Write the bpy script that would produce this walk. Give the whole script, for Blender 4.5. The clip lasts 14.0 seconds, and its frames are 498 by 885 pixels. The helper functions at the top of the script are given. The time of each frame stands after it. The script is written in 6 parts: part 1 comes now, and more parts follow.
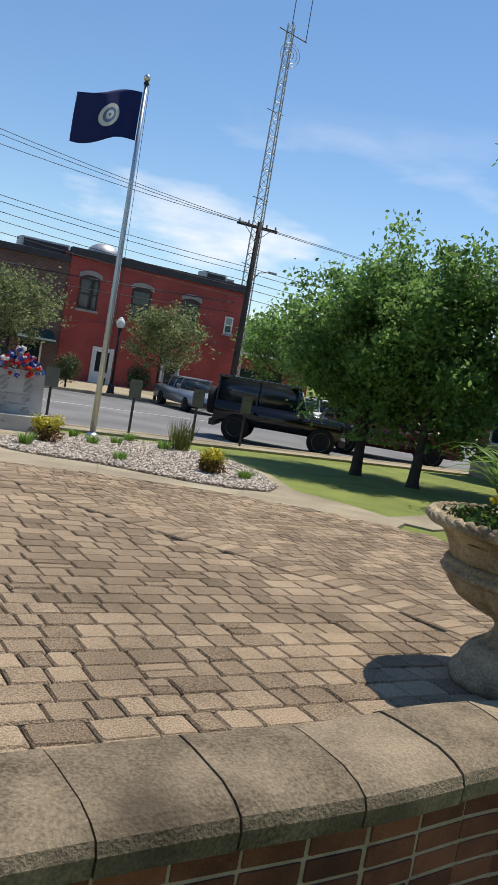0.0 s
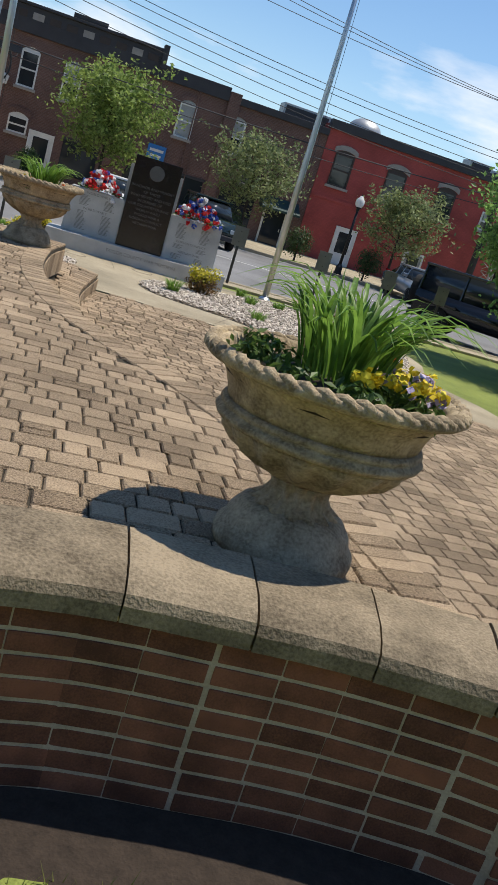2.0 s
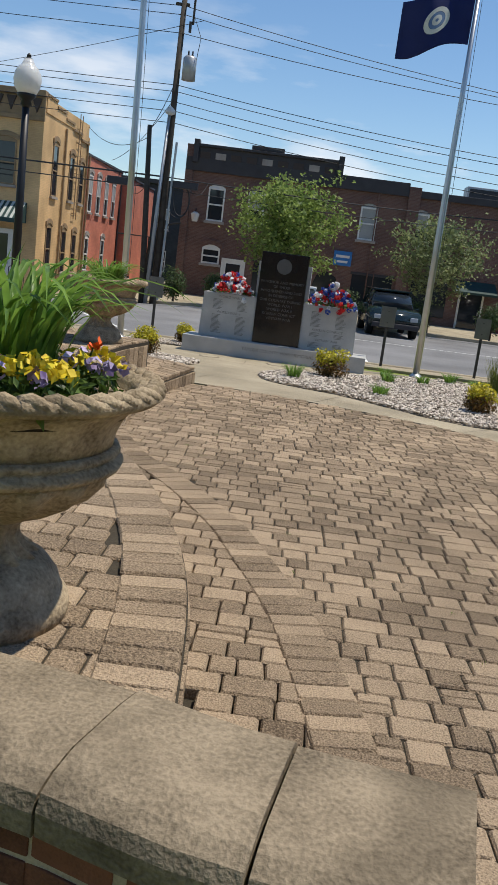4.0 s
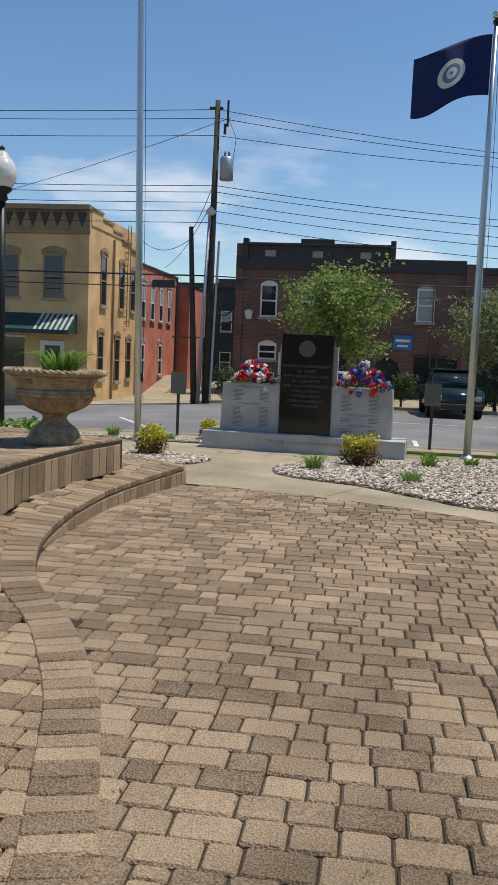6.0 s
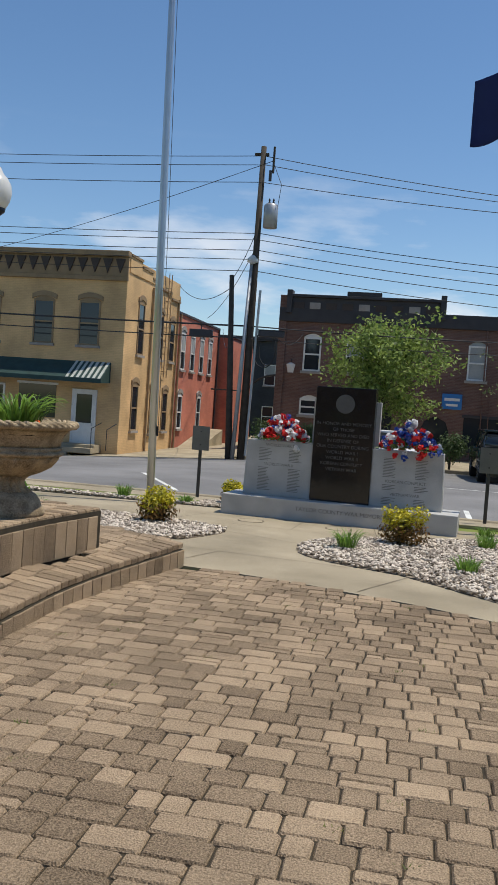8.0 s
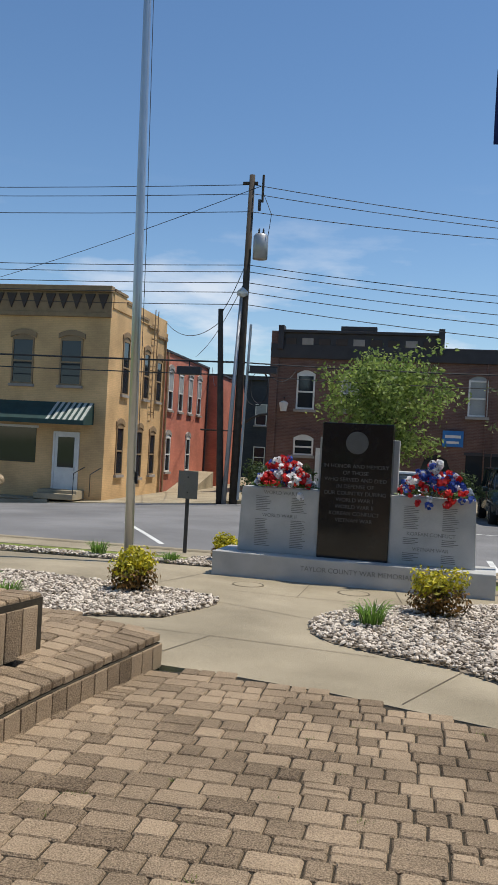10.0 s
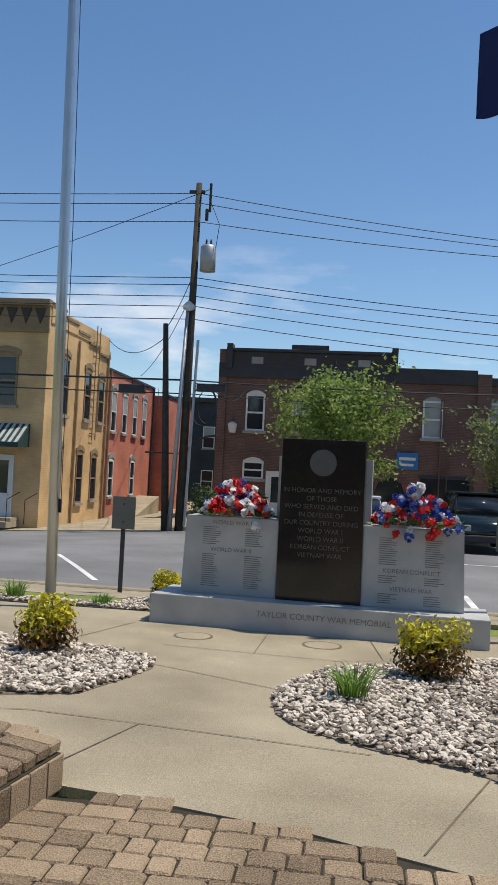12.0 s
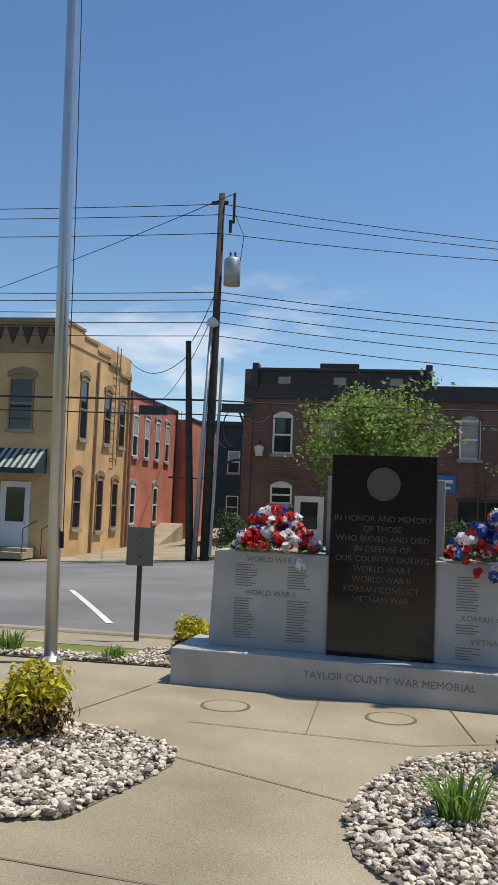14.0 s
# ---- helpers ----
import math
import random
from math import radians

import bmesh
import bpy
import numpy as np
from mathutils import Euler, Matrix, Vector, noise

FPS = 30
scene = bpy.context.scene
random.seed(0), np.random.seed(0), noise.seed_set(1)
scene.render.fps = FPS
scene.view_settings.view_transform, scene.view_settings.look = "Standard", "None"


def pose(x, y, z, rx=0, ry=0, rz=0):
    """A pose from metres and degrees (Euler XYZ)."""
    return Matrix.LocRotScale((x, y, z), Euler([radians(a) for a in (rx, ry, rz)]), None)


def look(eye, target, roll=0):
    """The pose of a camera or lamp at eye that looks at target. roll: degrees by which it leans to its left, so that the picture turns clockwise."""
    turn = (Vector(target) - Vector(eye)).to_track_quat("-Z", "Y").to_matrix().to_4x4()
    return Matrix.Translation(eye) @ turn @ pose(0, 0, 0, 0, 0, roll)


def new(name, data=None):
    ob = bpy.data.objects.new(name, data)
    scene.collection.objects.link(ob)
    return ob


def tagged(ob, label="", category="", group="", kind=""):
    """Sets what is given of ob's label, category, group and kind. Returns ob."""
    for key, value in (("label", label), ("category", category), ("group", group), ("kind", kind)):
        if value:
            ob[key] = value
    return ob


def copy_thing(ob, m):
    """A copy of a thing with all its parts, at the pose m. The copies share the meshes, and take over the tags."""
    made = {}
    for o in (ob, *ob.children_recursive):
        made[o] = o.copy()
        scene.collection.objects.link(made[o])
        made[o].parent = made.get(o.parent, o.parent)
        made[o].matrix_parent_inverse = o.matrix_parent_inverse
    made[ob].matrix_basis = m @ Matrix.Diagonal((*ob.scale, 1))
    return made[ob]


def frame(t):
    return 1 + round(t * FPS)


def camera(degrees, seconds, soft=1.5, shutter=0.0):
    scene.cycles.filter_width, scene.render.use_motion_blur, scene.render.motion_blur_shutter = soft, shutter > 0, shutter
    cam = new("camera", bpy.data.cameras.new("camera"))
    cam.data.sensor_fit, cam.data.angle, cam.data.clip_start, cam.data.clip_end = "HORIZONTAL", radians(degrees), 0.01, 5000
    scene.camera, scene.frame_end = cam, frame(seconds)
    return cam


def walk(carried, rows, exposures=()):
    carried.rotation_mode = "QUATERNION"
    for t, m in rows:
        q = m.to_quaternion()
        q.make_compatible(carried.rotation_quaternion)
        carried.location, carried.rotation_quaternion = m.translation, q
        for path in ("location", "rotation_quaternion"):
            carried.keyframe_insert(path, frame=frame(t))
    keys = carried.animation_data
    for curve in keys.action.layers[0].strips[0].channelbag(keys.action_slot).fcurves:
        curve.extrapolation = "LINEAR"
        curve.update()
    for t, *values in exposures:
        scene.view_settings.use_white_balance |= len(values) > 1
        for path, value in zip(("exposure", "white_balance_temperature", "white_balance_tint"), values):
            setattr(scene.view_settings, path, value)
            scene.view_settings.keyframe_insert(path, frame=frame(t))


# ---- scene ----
cam = camera(32.7, 14.0, soft=0.7)
PATH = [
    (0, (0.239, 0.577, 1.623), (1.265, 2.286, 1.454), 9.7),
    (0.2, (0.484, 0.604, 1.619), (1.830, 2.081, 1.519), 12.0),
    (0.5, (0.772, 0.498, 1.605), (2.116, 1.969, 1.439), 11.9),
    (1, (1.263, 0.480, 1.556), (2.054, 2.265, 1.118), 13.9),
    (1.5, (1.796, 0.352, 1.598), (2.530, 2.156, 1.147), 19.1),
    (2, (2.215, 0.203, 1.645), (2.751, 2.053, 1.107), 17.4),
    (2.2, (2.428, 0.173, 1.627), (2.951, 2.025, 1.084), 18.3),
    (4.3, (4.324, 0.949, 1.477), (4.216, 2.915, 1.128), 6.3),
    (4.5, (4.450, 1.105, 1.434), (4.338, 3.078, 1.131), 6.2),
    (5, (4.768, 1.570, 1.422), (4.641, 3.549, 1.165), 5.0),
    (5.5, (4.921, 1.979, 1.387), (4.637, 3.944, 1.147), 2.9),
    (6, (5.031, 2.485, 1.373), (4.744, 4.454, 1.164), 2.4),
    (6.5, (5.037, 2.980, 1.346), (4.631, 4.926, 1.124), 2.3),
    (7, (4.995, 3.503, 1.342), (4.511, 5.431, 1.119), 2.1),
    (7.5, (5.035, 3.979, 1.365), (4.603, 5.922, 1.171), 2.6),
    (8, (4.990, 4.471, 1.367), (4.593, 6.429, 1.280), 4.0),
    (8.2, (4.984, 4.677, 1.377), (4.594, 6.637, 1.290), 4.0),
    (10.3, (4.464, 6.682, 1.367), (4.095, 8.647, 1.401), 2.7),
    (10.5, (4.427, 6.857, 1.371), (4.132, 8.835, 1.420), 2.8),
    (11, (4.396, 7.337, 1.367), (4.118, 9.317, 1.431), 2.5),
    (11.5, (4.290, 7.760, 1.367), (4.026, 9.741, 1.436), 3.0),
    (12, (4.227, 8.176, 1.338), (3.963, 10.157, 1.410), 2.9),
    (12.5, (4.129, 8.582, 1.313), (3.848, 10.561, 1.370), 2.4),
    (13, (4.023, 9.017, 1.325), (3.747, 10.997, 1.373), 2.6),
    (13.5, (3.977, 9.441, 1.313), (3.694, 11.420, 1.345), 2.4),
    (14, (3.844, 9.883, 1.328), (3.522, 11.853, 1.457), 2.3),
]
walk(cam, [(t, look(eye, target, roll)) for t, eye, target, roll in PATH], exposures=[(0.0, 0.24), (2.2, 0.28), (4.3, 0.13), (8.2, 0.07), (10.3, 0.10), (14.0, 0.13)])


# ---- world, sun ----
SUN = Vector((0.38, 0.12, 1.0)).normalized()
world = bpy.data.worlds.new("world")
scene.world = world
world.use_nodes = True
wn = world.node_tree.nodes
wl = world.node_tree.links
bgn = wn["Background"]
sky = wn.new("ShaderNodeTexSky")
sky.sky_type = "NISHITA"
sky.sun_disc = False
sky.sun_elevation = math.asin(SUN.z)
sky.sun_rotation = math.atan2(SUN.x, SUN.y)
sky.air_density, sky.dust_density, sky.ozone_density = 1.0, 0.15, 2.4
tc = wn.new("ShaderNodeTexCoord")
sep = wn.new("ShaderNodeSeparateXYZ")
wl.new(tc.outputs["Generated"], sep.inputs[0])
cmap = wn.new("ShaderNodeMapping")
cmap.inputs["Scale"].default_value = (1.0, 1.0, 3.4)
wl.new(tc.outputs["Generated"], cmap.inputs[0])
cn = wn.new("ShaderNodeTexNoise")
cn.inputs["Scale"].default_value, cn.inputs["Detail"].default_value, cn.inputs["Roughness"].default_value = 3.6, 8.0, 0.55
wl.new(cmap.outputs[0], cn.inputs["Vector"])
cr = wn.new("ShaderNodeMapRange")
cr.inputs["From Min"].default_value, cr.inputs["From Max"].default_value = 0.53, 0.68
wl.new(cn.outputs["Fac"], cr.inputs["Value"])
band = wn.new("ShaderNodeMapRange")
band.inputs["From Min"].default_value, band.inputs["From Max"].default_value = 0.30, 0.12
wl.new(sep.outputs["Z"], band.inputs["Value"])
cm = wn.new("ShaderNodeMath")
cm.operation = "MULTIPLY"
wl.new(cr.outputs[0], cm.inputs[0])
wl.new(band.outputs[0], cm.inputs[1])
cmix = wn.new("ShaderNodeMix")
cmix.data_type = "RGBA"
cmix.inputs["B"].default_value = (8.0, 8.2, 8.6, 1)
wl.new(cm.outputs[0], cmix.inputs["Factor"])
hsv = wn.new("ShaderNodeHueSaturation")
hsv.inputs["Saturation"].default_value, hsv.inputs["Value"].default_value = 1.13, 1.10
wl.new(sky.outputs[0], hsv.inputs["Color"])
wl.new(hsv.outputs[0], cmix.inputs["A"])
wl.new(cmix.outputs["Result"], bgn.inputs["Color"])
bgn.inputs["Strength"].default_value = 0.105
sl = bpy.data.lights.new("sun", "SUN")
sl.energy, sl.angle, sl.color = 4.1, radians(0.6), (1.0, 0.93, 0.82)
new("sun", sl).matrix_world = look(SUN * 60, (0, 0, 0))
scene.view_settings.exposure = 0.0


# ---- materials ----
def mat(name, col, rough=0.8, var=0.25, scale=6.0, fine=80.0, bump=0.15, metal=0.0, island=0.0, each=0.0, col2=None, spec=0.4, stain=0.0, trans=0.0, speck=0.6):
    """Base colour with broad and fine variation, stains, relief, and a shift for each piece."""
    m = bpy.data.materials.new(name)
    m.use_nodes = True
    n, l = m.node_tree.nodes, m.node_tree.links
    p = n["Principled BSDF"]
    p.inputs["Roughness"].default_value = rough
    p.inputs["Metallic"].default_value = metal
    p.inputs["Specular IOR Level"].default_value = spec
    co = n.new("ShaderNodeTexCoord")
    geo = n.new("ShaderNodeNewGeometry")
    n1 = n.new("ShaderNodeTexNoise")
    n1.inputs["Scale"].default_value, n1.inputs["Detail"].default_value = scale, 5
    l.new(geo.outputs["Position"], n1.inputs["Vector"])
    n2 = n.new("ShaderNodeTexNoise")
    n2.inputs["Scale"].default_value, n2.inputs["Detail"].default_value = fine, 3
    l.new(geo.outputs["Position"], n2.inputs["Vector"])
    add = n.new("ShaderNodeMath")
    add.operation = "MULTIPLY_ADD"
    add.inputs[1].default_value = speck
    l.new(n2.outputs["Fac"], add.inputs[0])
    sc = n.new("ShaderNodeMath")
    sc.operation = "MULTIPLY"
    sc.inputs[1].default_value = 1.5 - speck
    l.new(n1.outputs["Fac"], sc.inputs[0])
    l.new(sc.outputs[0], add.inputs[2])
    last = add.outputs[0]
    if island or each:
        src = geo.outputs["Random Per Island"] if island else n.new("ShaderNodeObjectInfo").outputs["Random"]
        k = n.new("ShaderNodeMath")
        k.operation = "MULTIPLY_ADD"
        k.inputs[1].default_value = island or each
        l.new(src, k.inputs[0])
        sub = n.new("ShaderNodeMath")
        sub.operation = "SUBTRACT"
        sub.inputs[1].default_value = (island or each) * 0.5
        l.new(last, sub.inputs[0])
        l.new(sub.outputs[0], k.inputs[2])
        last = k.outputs[0]
    ramp = n.new("ShaderNodeValToRGB")
    c = Vector(col)
    d = Vector(col2) if col2 else c * (1 + var)
    ramp.color_ramp.elements[0].position, ramp.color_ramp.elements[1].position = 0.42, 1.0
    ramp.color_ramp.elements[0].color = (*(c * (1 - var)), 1)
    ramp.color_ramp.elements[1].color = (*d, 1)
    l.new(last, ramp.inputs[0])
    out = ramp.outputs[0]
    if stain:
        n3 = n.new("ShaderNodeTexNoise")
        n3.inputs["Scale"].default_value, n3.inputs["Detail"].default_value = scale * 0.35, 7
        l.new(geo.outputs["Position"], n3.inputs["Vector"])
        r3 = n.new("ShaderNodeMapRange")
        r3.inputs["From Min"].default_value, r3.inputs["From Max"].default_value = 0.5, 0.68
        r3.inputs["To Max"].default_value = stain
        l.new(n3.outputs["Fac"], r3.inputs["Value"])
        mx = n.new("ShaderNodeMix")
        mx.data_type = "RGBA"
        l.new(r3.outputs[0], mx.inputs["Factor"])
        l.new(out, mx.inputs["A"])
        mx.inputs["B"].default_value = (c.x * 0.35, c.y * 0.36, c.z * 0.36, 1)
        out = mx.outputs["Result"]
    l.new(out, p.inputs["Base Color"])
    if bump:
        b = n.new("ShaderNodeBump")
        b.inputs["Strength"].default_value, b.inputs["Distance"].default_value = bump, 0.01
        l.new(add.outputs[0], b.inputs["Height"])
        l.new(b.outputs[0], p.inputs["Normal"])
    if trans:
        t = n.new("ShaderNodeBsdfTranslucent")
        l.new(out, t.inputs["Color"])
        ms = n.new("ShaderNodeMixShader")
        ms.inputs[0].default_value = trans
        l.new(p.outputs[0], ms.inputs[1])
        l.new(t.outputs[0], ms.inputs[2])
        l.new(ms.outputs[0], n["Material Output"].inputs[0])
    return m


def brickwall(name, c1, c2, mortar, w=0.21, h=0.07, bump=0.4):
    """Laid brick for walls that stay far off."""
    m = mat(name, c1, 0.85)
    n, l = m.node_tree.nodes, m.node_tree.links
    p = n["Principled BSDF"]
    geo = n.new("ShaderNodeNewGeometry")
    s = n.new("ShaderNodeSeparateXYZ")
    l.new(geo.outputs["Position"], s.inputs[0])
    a = n.new("ShaderNodeMath")
    a.operation = "ADD"
    l.new(s.outputs["X"], a.inputs[0])
    l.new(s.outputs["Y"], a.inputs[1])
    cx = n.new("ShaderNodeCombineXYZ")
    l.new(a.outputs[0], cx.inputs[0])
    l.new(s.outputs["Z"], cx.inputs[1])
    br = n.new("ShaderNodeTexBrick")
    br.inputs["Scale"].default_value = 1.0
    br.inputs["Brick Width"].default_value, br.inputs["Row Height"].default_value = w, h
    br.inputs["Mortar Size"].default_value = 0.006
    br.inputs["Color1"].default_value, br.inputs["Color2"].default_value, br.inputs["Mortar"].default_value = (*c1, 1), (*c2, 1), (*mortar, 1)
    l.new(cx.outputs[0], br.inputs["Vector"])
    nz = n.new("ShaderNodeTexNoise")
    nz.inputs["Scale"].default_value, nz.inputs["Detail"].default_value = 0.7, 6
    l.new(geo.outputs["Position"], nz.inputs["Vector"])
    mr = n.new("ShaderNodeMapRange")
    mr.inputs["From Min"].default_value, mr.inputs["From Max"].default_value = 0.3, 0.75
    mr.inputs["To Min"].default_value, mr.inputs["To Max"].default_value = 0.72, 1.2
    l.new(nz.outputs["Fac"], mr.inputs["Value"])
    mx = n.new("ShaderNodeMix")
    mx.data_type, mx.blend_type = "RGBA", "MULTIPLY"
    mx.inputs["Factor"].default_value = 1
    l.new(br.outputs["Color"], mx.inputs["A"])
    l.new(mr.outputs[0], mx.inputs["B"])
    l.new(mx.outputs["Result"], p.inputs["Base Color"])
    return m


def glass(name, col=(0.02, 0.025, 0.03)):
    m = mat(name, col, 0.06, 0.1, 1.0, 3.0, 0.02, spec=0.6)
    return m


M_GRASS = mat("grass", (0.12, 0.17, 0.025), 0.9, 0.45, 1.6, 60, 0.9, col2=(0.25, 0.29, 0.06), speck=0.9)
M_BLADE = mat("grass_blade", (0.07, 0.12, 0.018), 0.6, 0.3, 2, 30, 0, island=0.5, col2=(0.2, 0.22, 0.05), trans=0.3)
M_PAVER = mat("paver", (0.210, 0.148, 0.093), 0.9, 0.55, 2.0, 130, 1.0, island=0.32, col2=(0.470, 0.352, 0.230), spec=0.2, stain=0.35, speck=1.05)
M_PAVERE = mat("paver_single", (0.210, 0.148, 0.093), 0.9, 0.55, 2.0, 130, 1.0, each=0.32, col2=(0.470, 0.352, 0.230), spec=0.2, stain=0.35, speck=1.05)
M_JOINT = mat("joint_sand", (0.040, 0.032, 0.020), 1.0, 0.4, 8, 120, 0.5)
M_CONC = mat("concrete", (0.315, 0.262, 0.17), 0.9, 0.42, 1.1, 120, 0.7, col2=(0.475, 0.405, 0.285), spec=0.25, stain=0.38, speck=0.85)
M_CAP = mat("limestone_cap", (0.165, 0.125, 0.078), 0.9, 0.55, 6, 90, 0.8, each=0.22, col2=(0.335, 0.265, 0.175), spec=0.25, stain=0.8, speck=0.75)
M_WBRICK = mat("wall_brick", (0.14, 0.05, 0.027), 0.85, 0.35, 9, 150, 0.4, each=0.5, col2=(0.26, 0.096, 0.052), stain=0.5)
M_MORTAR = mat("mortar", (0.40, 0.32, 0.23), 0.95, 0.3, 9, 120, 0.4)
M_JOINTC = mat("saw_cut", (0.15, 0.12, 0.08), 1.0, 0.3, 8, 90, 0)
M_BED = mat("stone_dust", (0.20, 0.165, 0.125), 1.0, 0.35, 14, 90, 0.5)
M_STONE = mat("gravel_stone", (0.37, 0.30, 0.225), 0.8, 0.5, 9, 90, 0.3, island=0.9, col2=(0.70, 0.615, 0.51), spec=0.25)
M_SOIL = mat("soil", (0.035, 0.025, 0.018), 1.0, 0.4, 20, 90, 0.8)
M_GREY = mat("grey_granite", (0.37, 0.362, 0.335), 0.6, 0.14, 2.5, 300, 0.05, col2=(0.52, 0.51, 0.475))
M_BLACK = mat("black_granite", (0.008, 0.008, 0.009), 0.12, 0.3, 6, 300, 0.0, col2=(0.016, 0.016, 0.017), spec=0.5)
M_ETCH = mat("etched_letters", (0.105, 0.10, 0.092), 0.8, 0.15, 9, 100, 0)
M_CUT = mat("cut_letters", (0.19, 0.185, 0.17), 0.8, 0.15, 9, 100, 0)
M_ASPHALT = mat("asphalt", (0.15, 0.147, 0.143), 0.9, 0.25, 0.5, 200, 0.3, col2=(0.25, 0.245, 0.24), stain=0.25)
M_PAINTW = mat("road_paint", (0.62, 0.62, 0.58), 0.8, 0.25, 3, 60, 0.1)
M_URN = mat("cast_stone", (0.26, 0.185, 0.105), 0.9, 0.55, 10, 80, 0.9, col2=(0.52, 0.41, 0.265), spec=0.25, stain=0.6)
M_LEAFL = mat("daylily_leaf", (0.10, 0.21, 0.03), 0.45, 0.3, 9, 30, 0, island=0.5, col2=(0.24, 0.40, 0.07), trans=0.45)
M_LEAFD = mat("dark_leaf", (0.05, 0.11, 0.022), 0.5, 0.3, 9, 30, 0, island=0.5, col2=(0.13, 0.21, 0.045), trans=0.4)
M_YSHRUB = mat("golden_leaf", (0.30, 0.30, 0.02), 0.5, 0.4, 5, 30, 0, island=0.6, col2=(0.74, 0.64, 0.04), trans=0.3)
# rust tint, with the shrub's inner shade put into the dark base colour
M_YLOW = mat("shaded_rust_leaf", (0.07, 0.065, 0.015), 0.6, 0.4, 5, 30, 0, island=0.6, col2=(0.24, 0.12, 0.025), trans=0.2)
M_TREE = mat("maple_leaf", (0.10, 0.20, 0.05), 0.5, 0.3, 0.7, 30, 0, island=0.5, col2=(0.26, 0.42, 0.12), trans=0.6)
M_TREEY = mat("young_leaf", (0.13, 0.21, 0.04), 0.5, 0.3, 0.9, 30, 0, island=0.6, col2=(0.34, 0.43, 0.11), trans=0.5)
M_TREEG = mat("thin_leaf", (0.14, 0.19, 0.07), 0.55, 0.3, 0.9, 30, 0, island=0.6, col2=(0.31, 0.35, 0.15), trans=0.45)
M_BARK = mat("bark", (0.055, 0.042, 0.032), 0.95, 0.4, 12, 60, 0.9)
M_HEDGE = mat("evergreen_leaf", (0.03, 0.065, 0.022), 0.6, 0.3, 3, 30, 0, island=0.5, col2=(0.09, 0.14, 0.045), trans=0.35)
M_RED = mat("red_petal", (0.72, 0.015, 0.02), 0.6, 0.2, 9, 30, 0, island=0.5, col2=(0.85, 0.06, 0.05), trans=0.35)
M_WHITE = mat("white_petal", (0.75, 0.74, 0.74), 0.6, 0.1, 9, 30, 0, island=0.3, col2=(0.9, 0.9, 0.9), trans=0.35)
M_BLUE = mat("blue_petal", (0.025, 0.06, 0.34), 0.6, 0.3, 9, 30, 0, island=0.5, col2=(0.08, 0.16, 0.58), trans=0.35)
M_YEL = mat("yellow_petal", (0.75, 0.52, 0.02), 0.6, 0.2, 9, 30, 0, island=0.4, col2=(0.9, 0.75, 0.05), trans=0.2)
M_PURP = mat("purple_petal", (0.2, 0.13, 0.3), 0.6, 0.3, 9, 30, 0, island=0.4, col2=(0.5, 0.42, 0.62))
M_ORANGE = mat("orange_petal", (0.8, 0.13, 0.02), 0.6, 0.2, 9, 30, 0)
M_ALU = mat("brushed_aluminium", (0.50, 0.51, 0.52), 0.36, 0.08, 3, 200, 0.04, metal=0.9)
M_GOLD = mat("gold_ball", (0.62, 0.60, 0.55), 0.3, 0.1, 3, 50, 0, metal=0.9)
M_FLAG = mat("flag_blue", (0.012, 0.022, 0.12), 0.75, 0.15, 4, 200, 0.1, trans=0.25)
M_SEAL = mat("flag_seal", (0.55, 0.55, 0.5), 0.8, 0.2, 8, 60, 0)
M_SEALB = mat("flag_seal_blue", (0.12, 0.19, 0.33), 0.8, 0.2, 8, 60, 0)
M_IRON = mat("black_iron", (0.012, 0.012, 0.013), 0.45, 0.2, 9, 90, 0.05)
M_POST = mat("steel_post", (0.06, 0.055, 0.05), 0.7, 0.3, 9, 90, 0.05)
M_SIGNB = mat("sign_back", (0.18, 0.17, 0.15), 0.6, 0.2, 5, 60, 0.02, metal=0.3)
M_GLOBE = mat("white_globe", (0.80, 0.80, 0.78), 0.25, 0.05, 3, 40, 0, trans=0.35)
M_WOODP = mat("utility_wood", (0.055, 0.045, 0.036), 0.95, 0.4, 5, 60, 0.5)
M_GALV = mat("galvanised", (0.38, 0.39, 0.40), 0.5, 0.15, 4, 60, 0.02, metal=0.6)
M_CABLE = mat("cable", (0.03, 0.03, 0.032), 0.7, 0.1, 1, 20, 0)
M_BBROWN = brickwall("brown_brick", (0.125, 0.066, 0.052), (0.165, 0.088, 0.067), (0.19, 0.14, 0.12))
M_BRED = brickwall("red_painted_brick", (0.33, 0.062, 0.055), (0.38, 0.075, 0.062), (0.28, 0.06, 0.052))
M_BYEL = brickwall("yellow_painted_brick", (0.62, 0.405, 0.195), (0.67, 0.44, 0.215), (0.55, 0.36, 0.175))
M_BORNG = brickwall("salmon_brick", (0.50, 0.165, 0.11), (0.56, 0.20, 0.125), (0.45, 0.16, 0.11))
M_BDARK = brickwall("slate_painted_brick", (0.035, 0.04, 0.05), (0.045, 0.05, 0.06), (0.035, 0.04, 0.05))
M_BCOURT = brickwall("court_brick", (0.19, 0.085, 0.062), (0.24, 0.11, 0.08), (0.28, 0.22, 0.18))
M_TRIMD = mat("dark_cornice", (0.04, 0.037, 0.04), 0.6, 0.25, 2, 40, 0.05)
M_TRIMW = mat("white_trim", (0.66, 0.65, 0.61), 0.6, 0.15, 3, 50, 0.05)
M_TRIMY = mat("tan_trim", (0.26, 0.18, 0.10), 0.75, 0.25, 3, 50, 0.1)
M_STONEL = mat("lintel_stone", (0.30, 0.27, 0.24), 0.85, 0.2, 3, 50, 0.1)
M_SASH = mat("dark_sash", (0.05, 0.035, 0.028), 0.6, 0.2, 3, 50, 0.05)
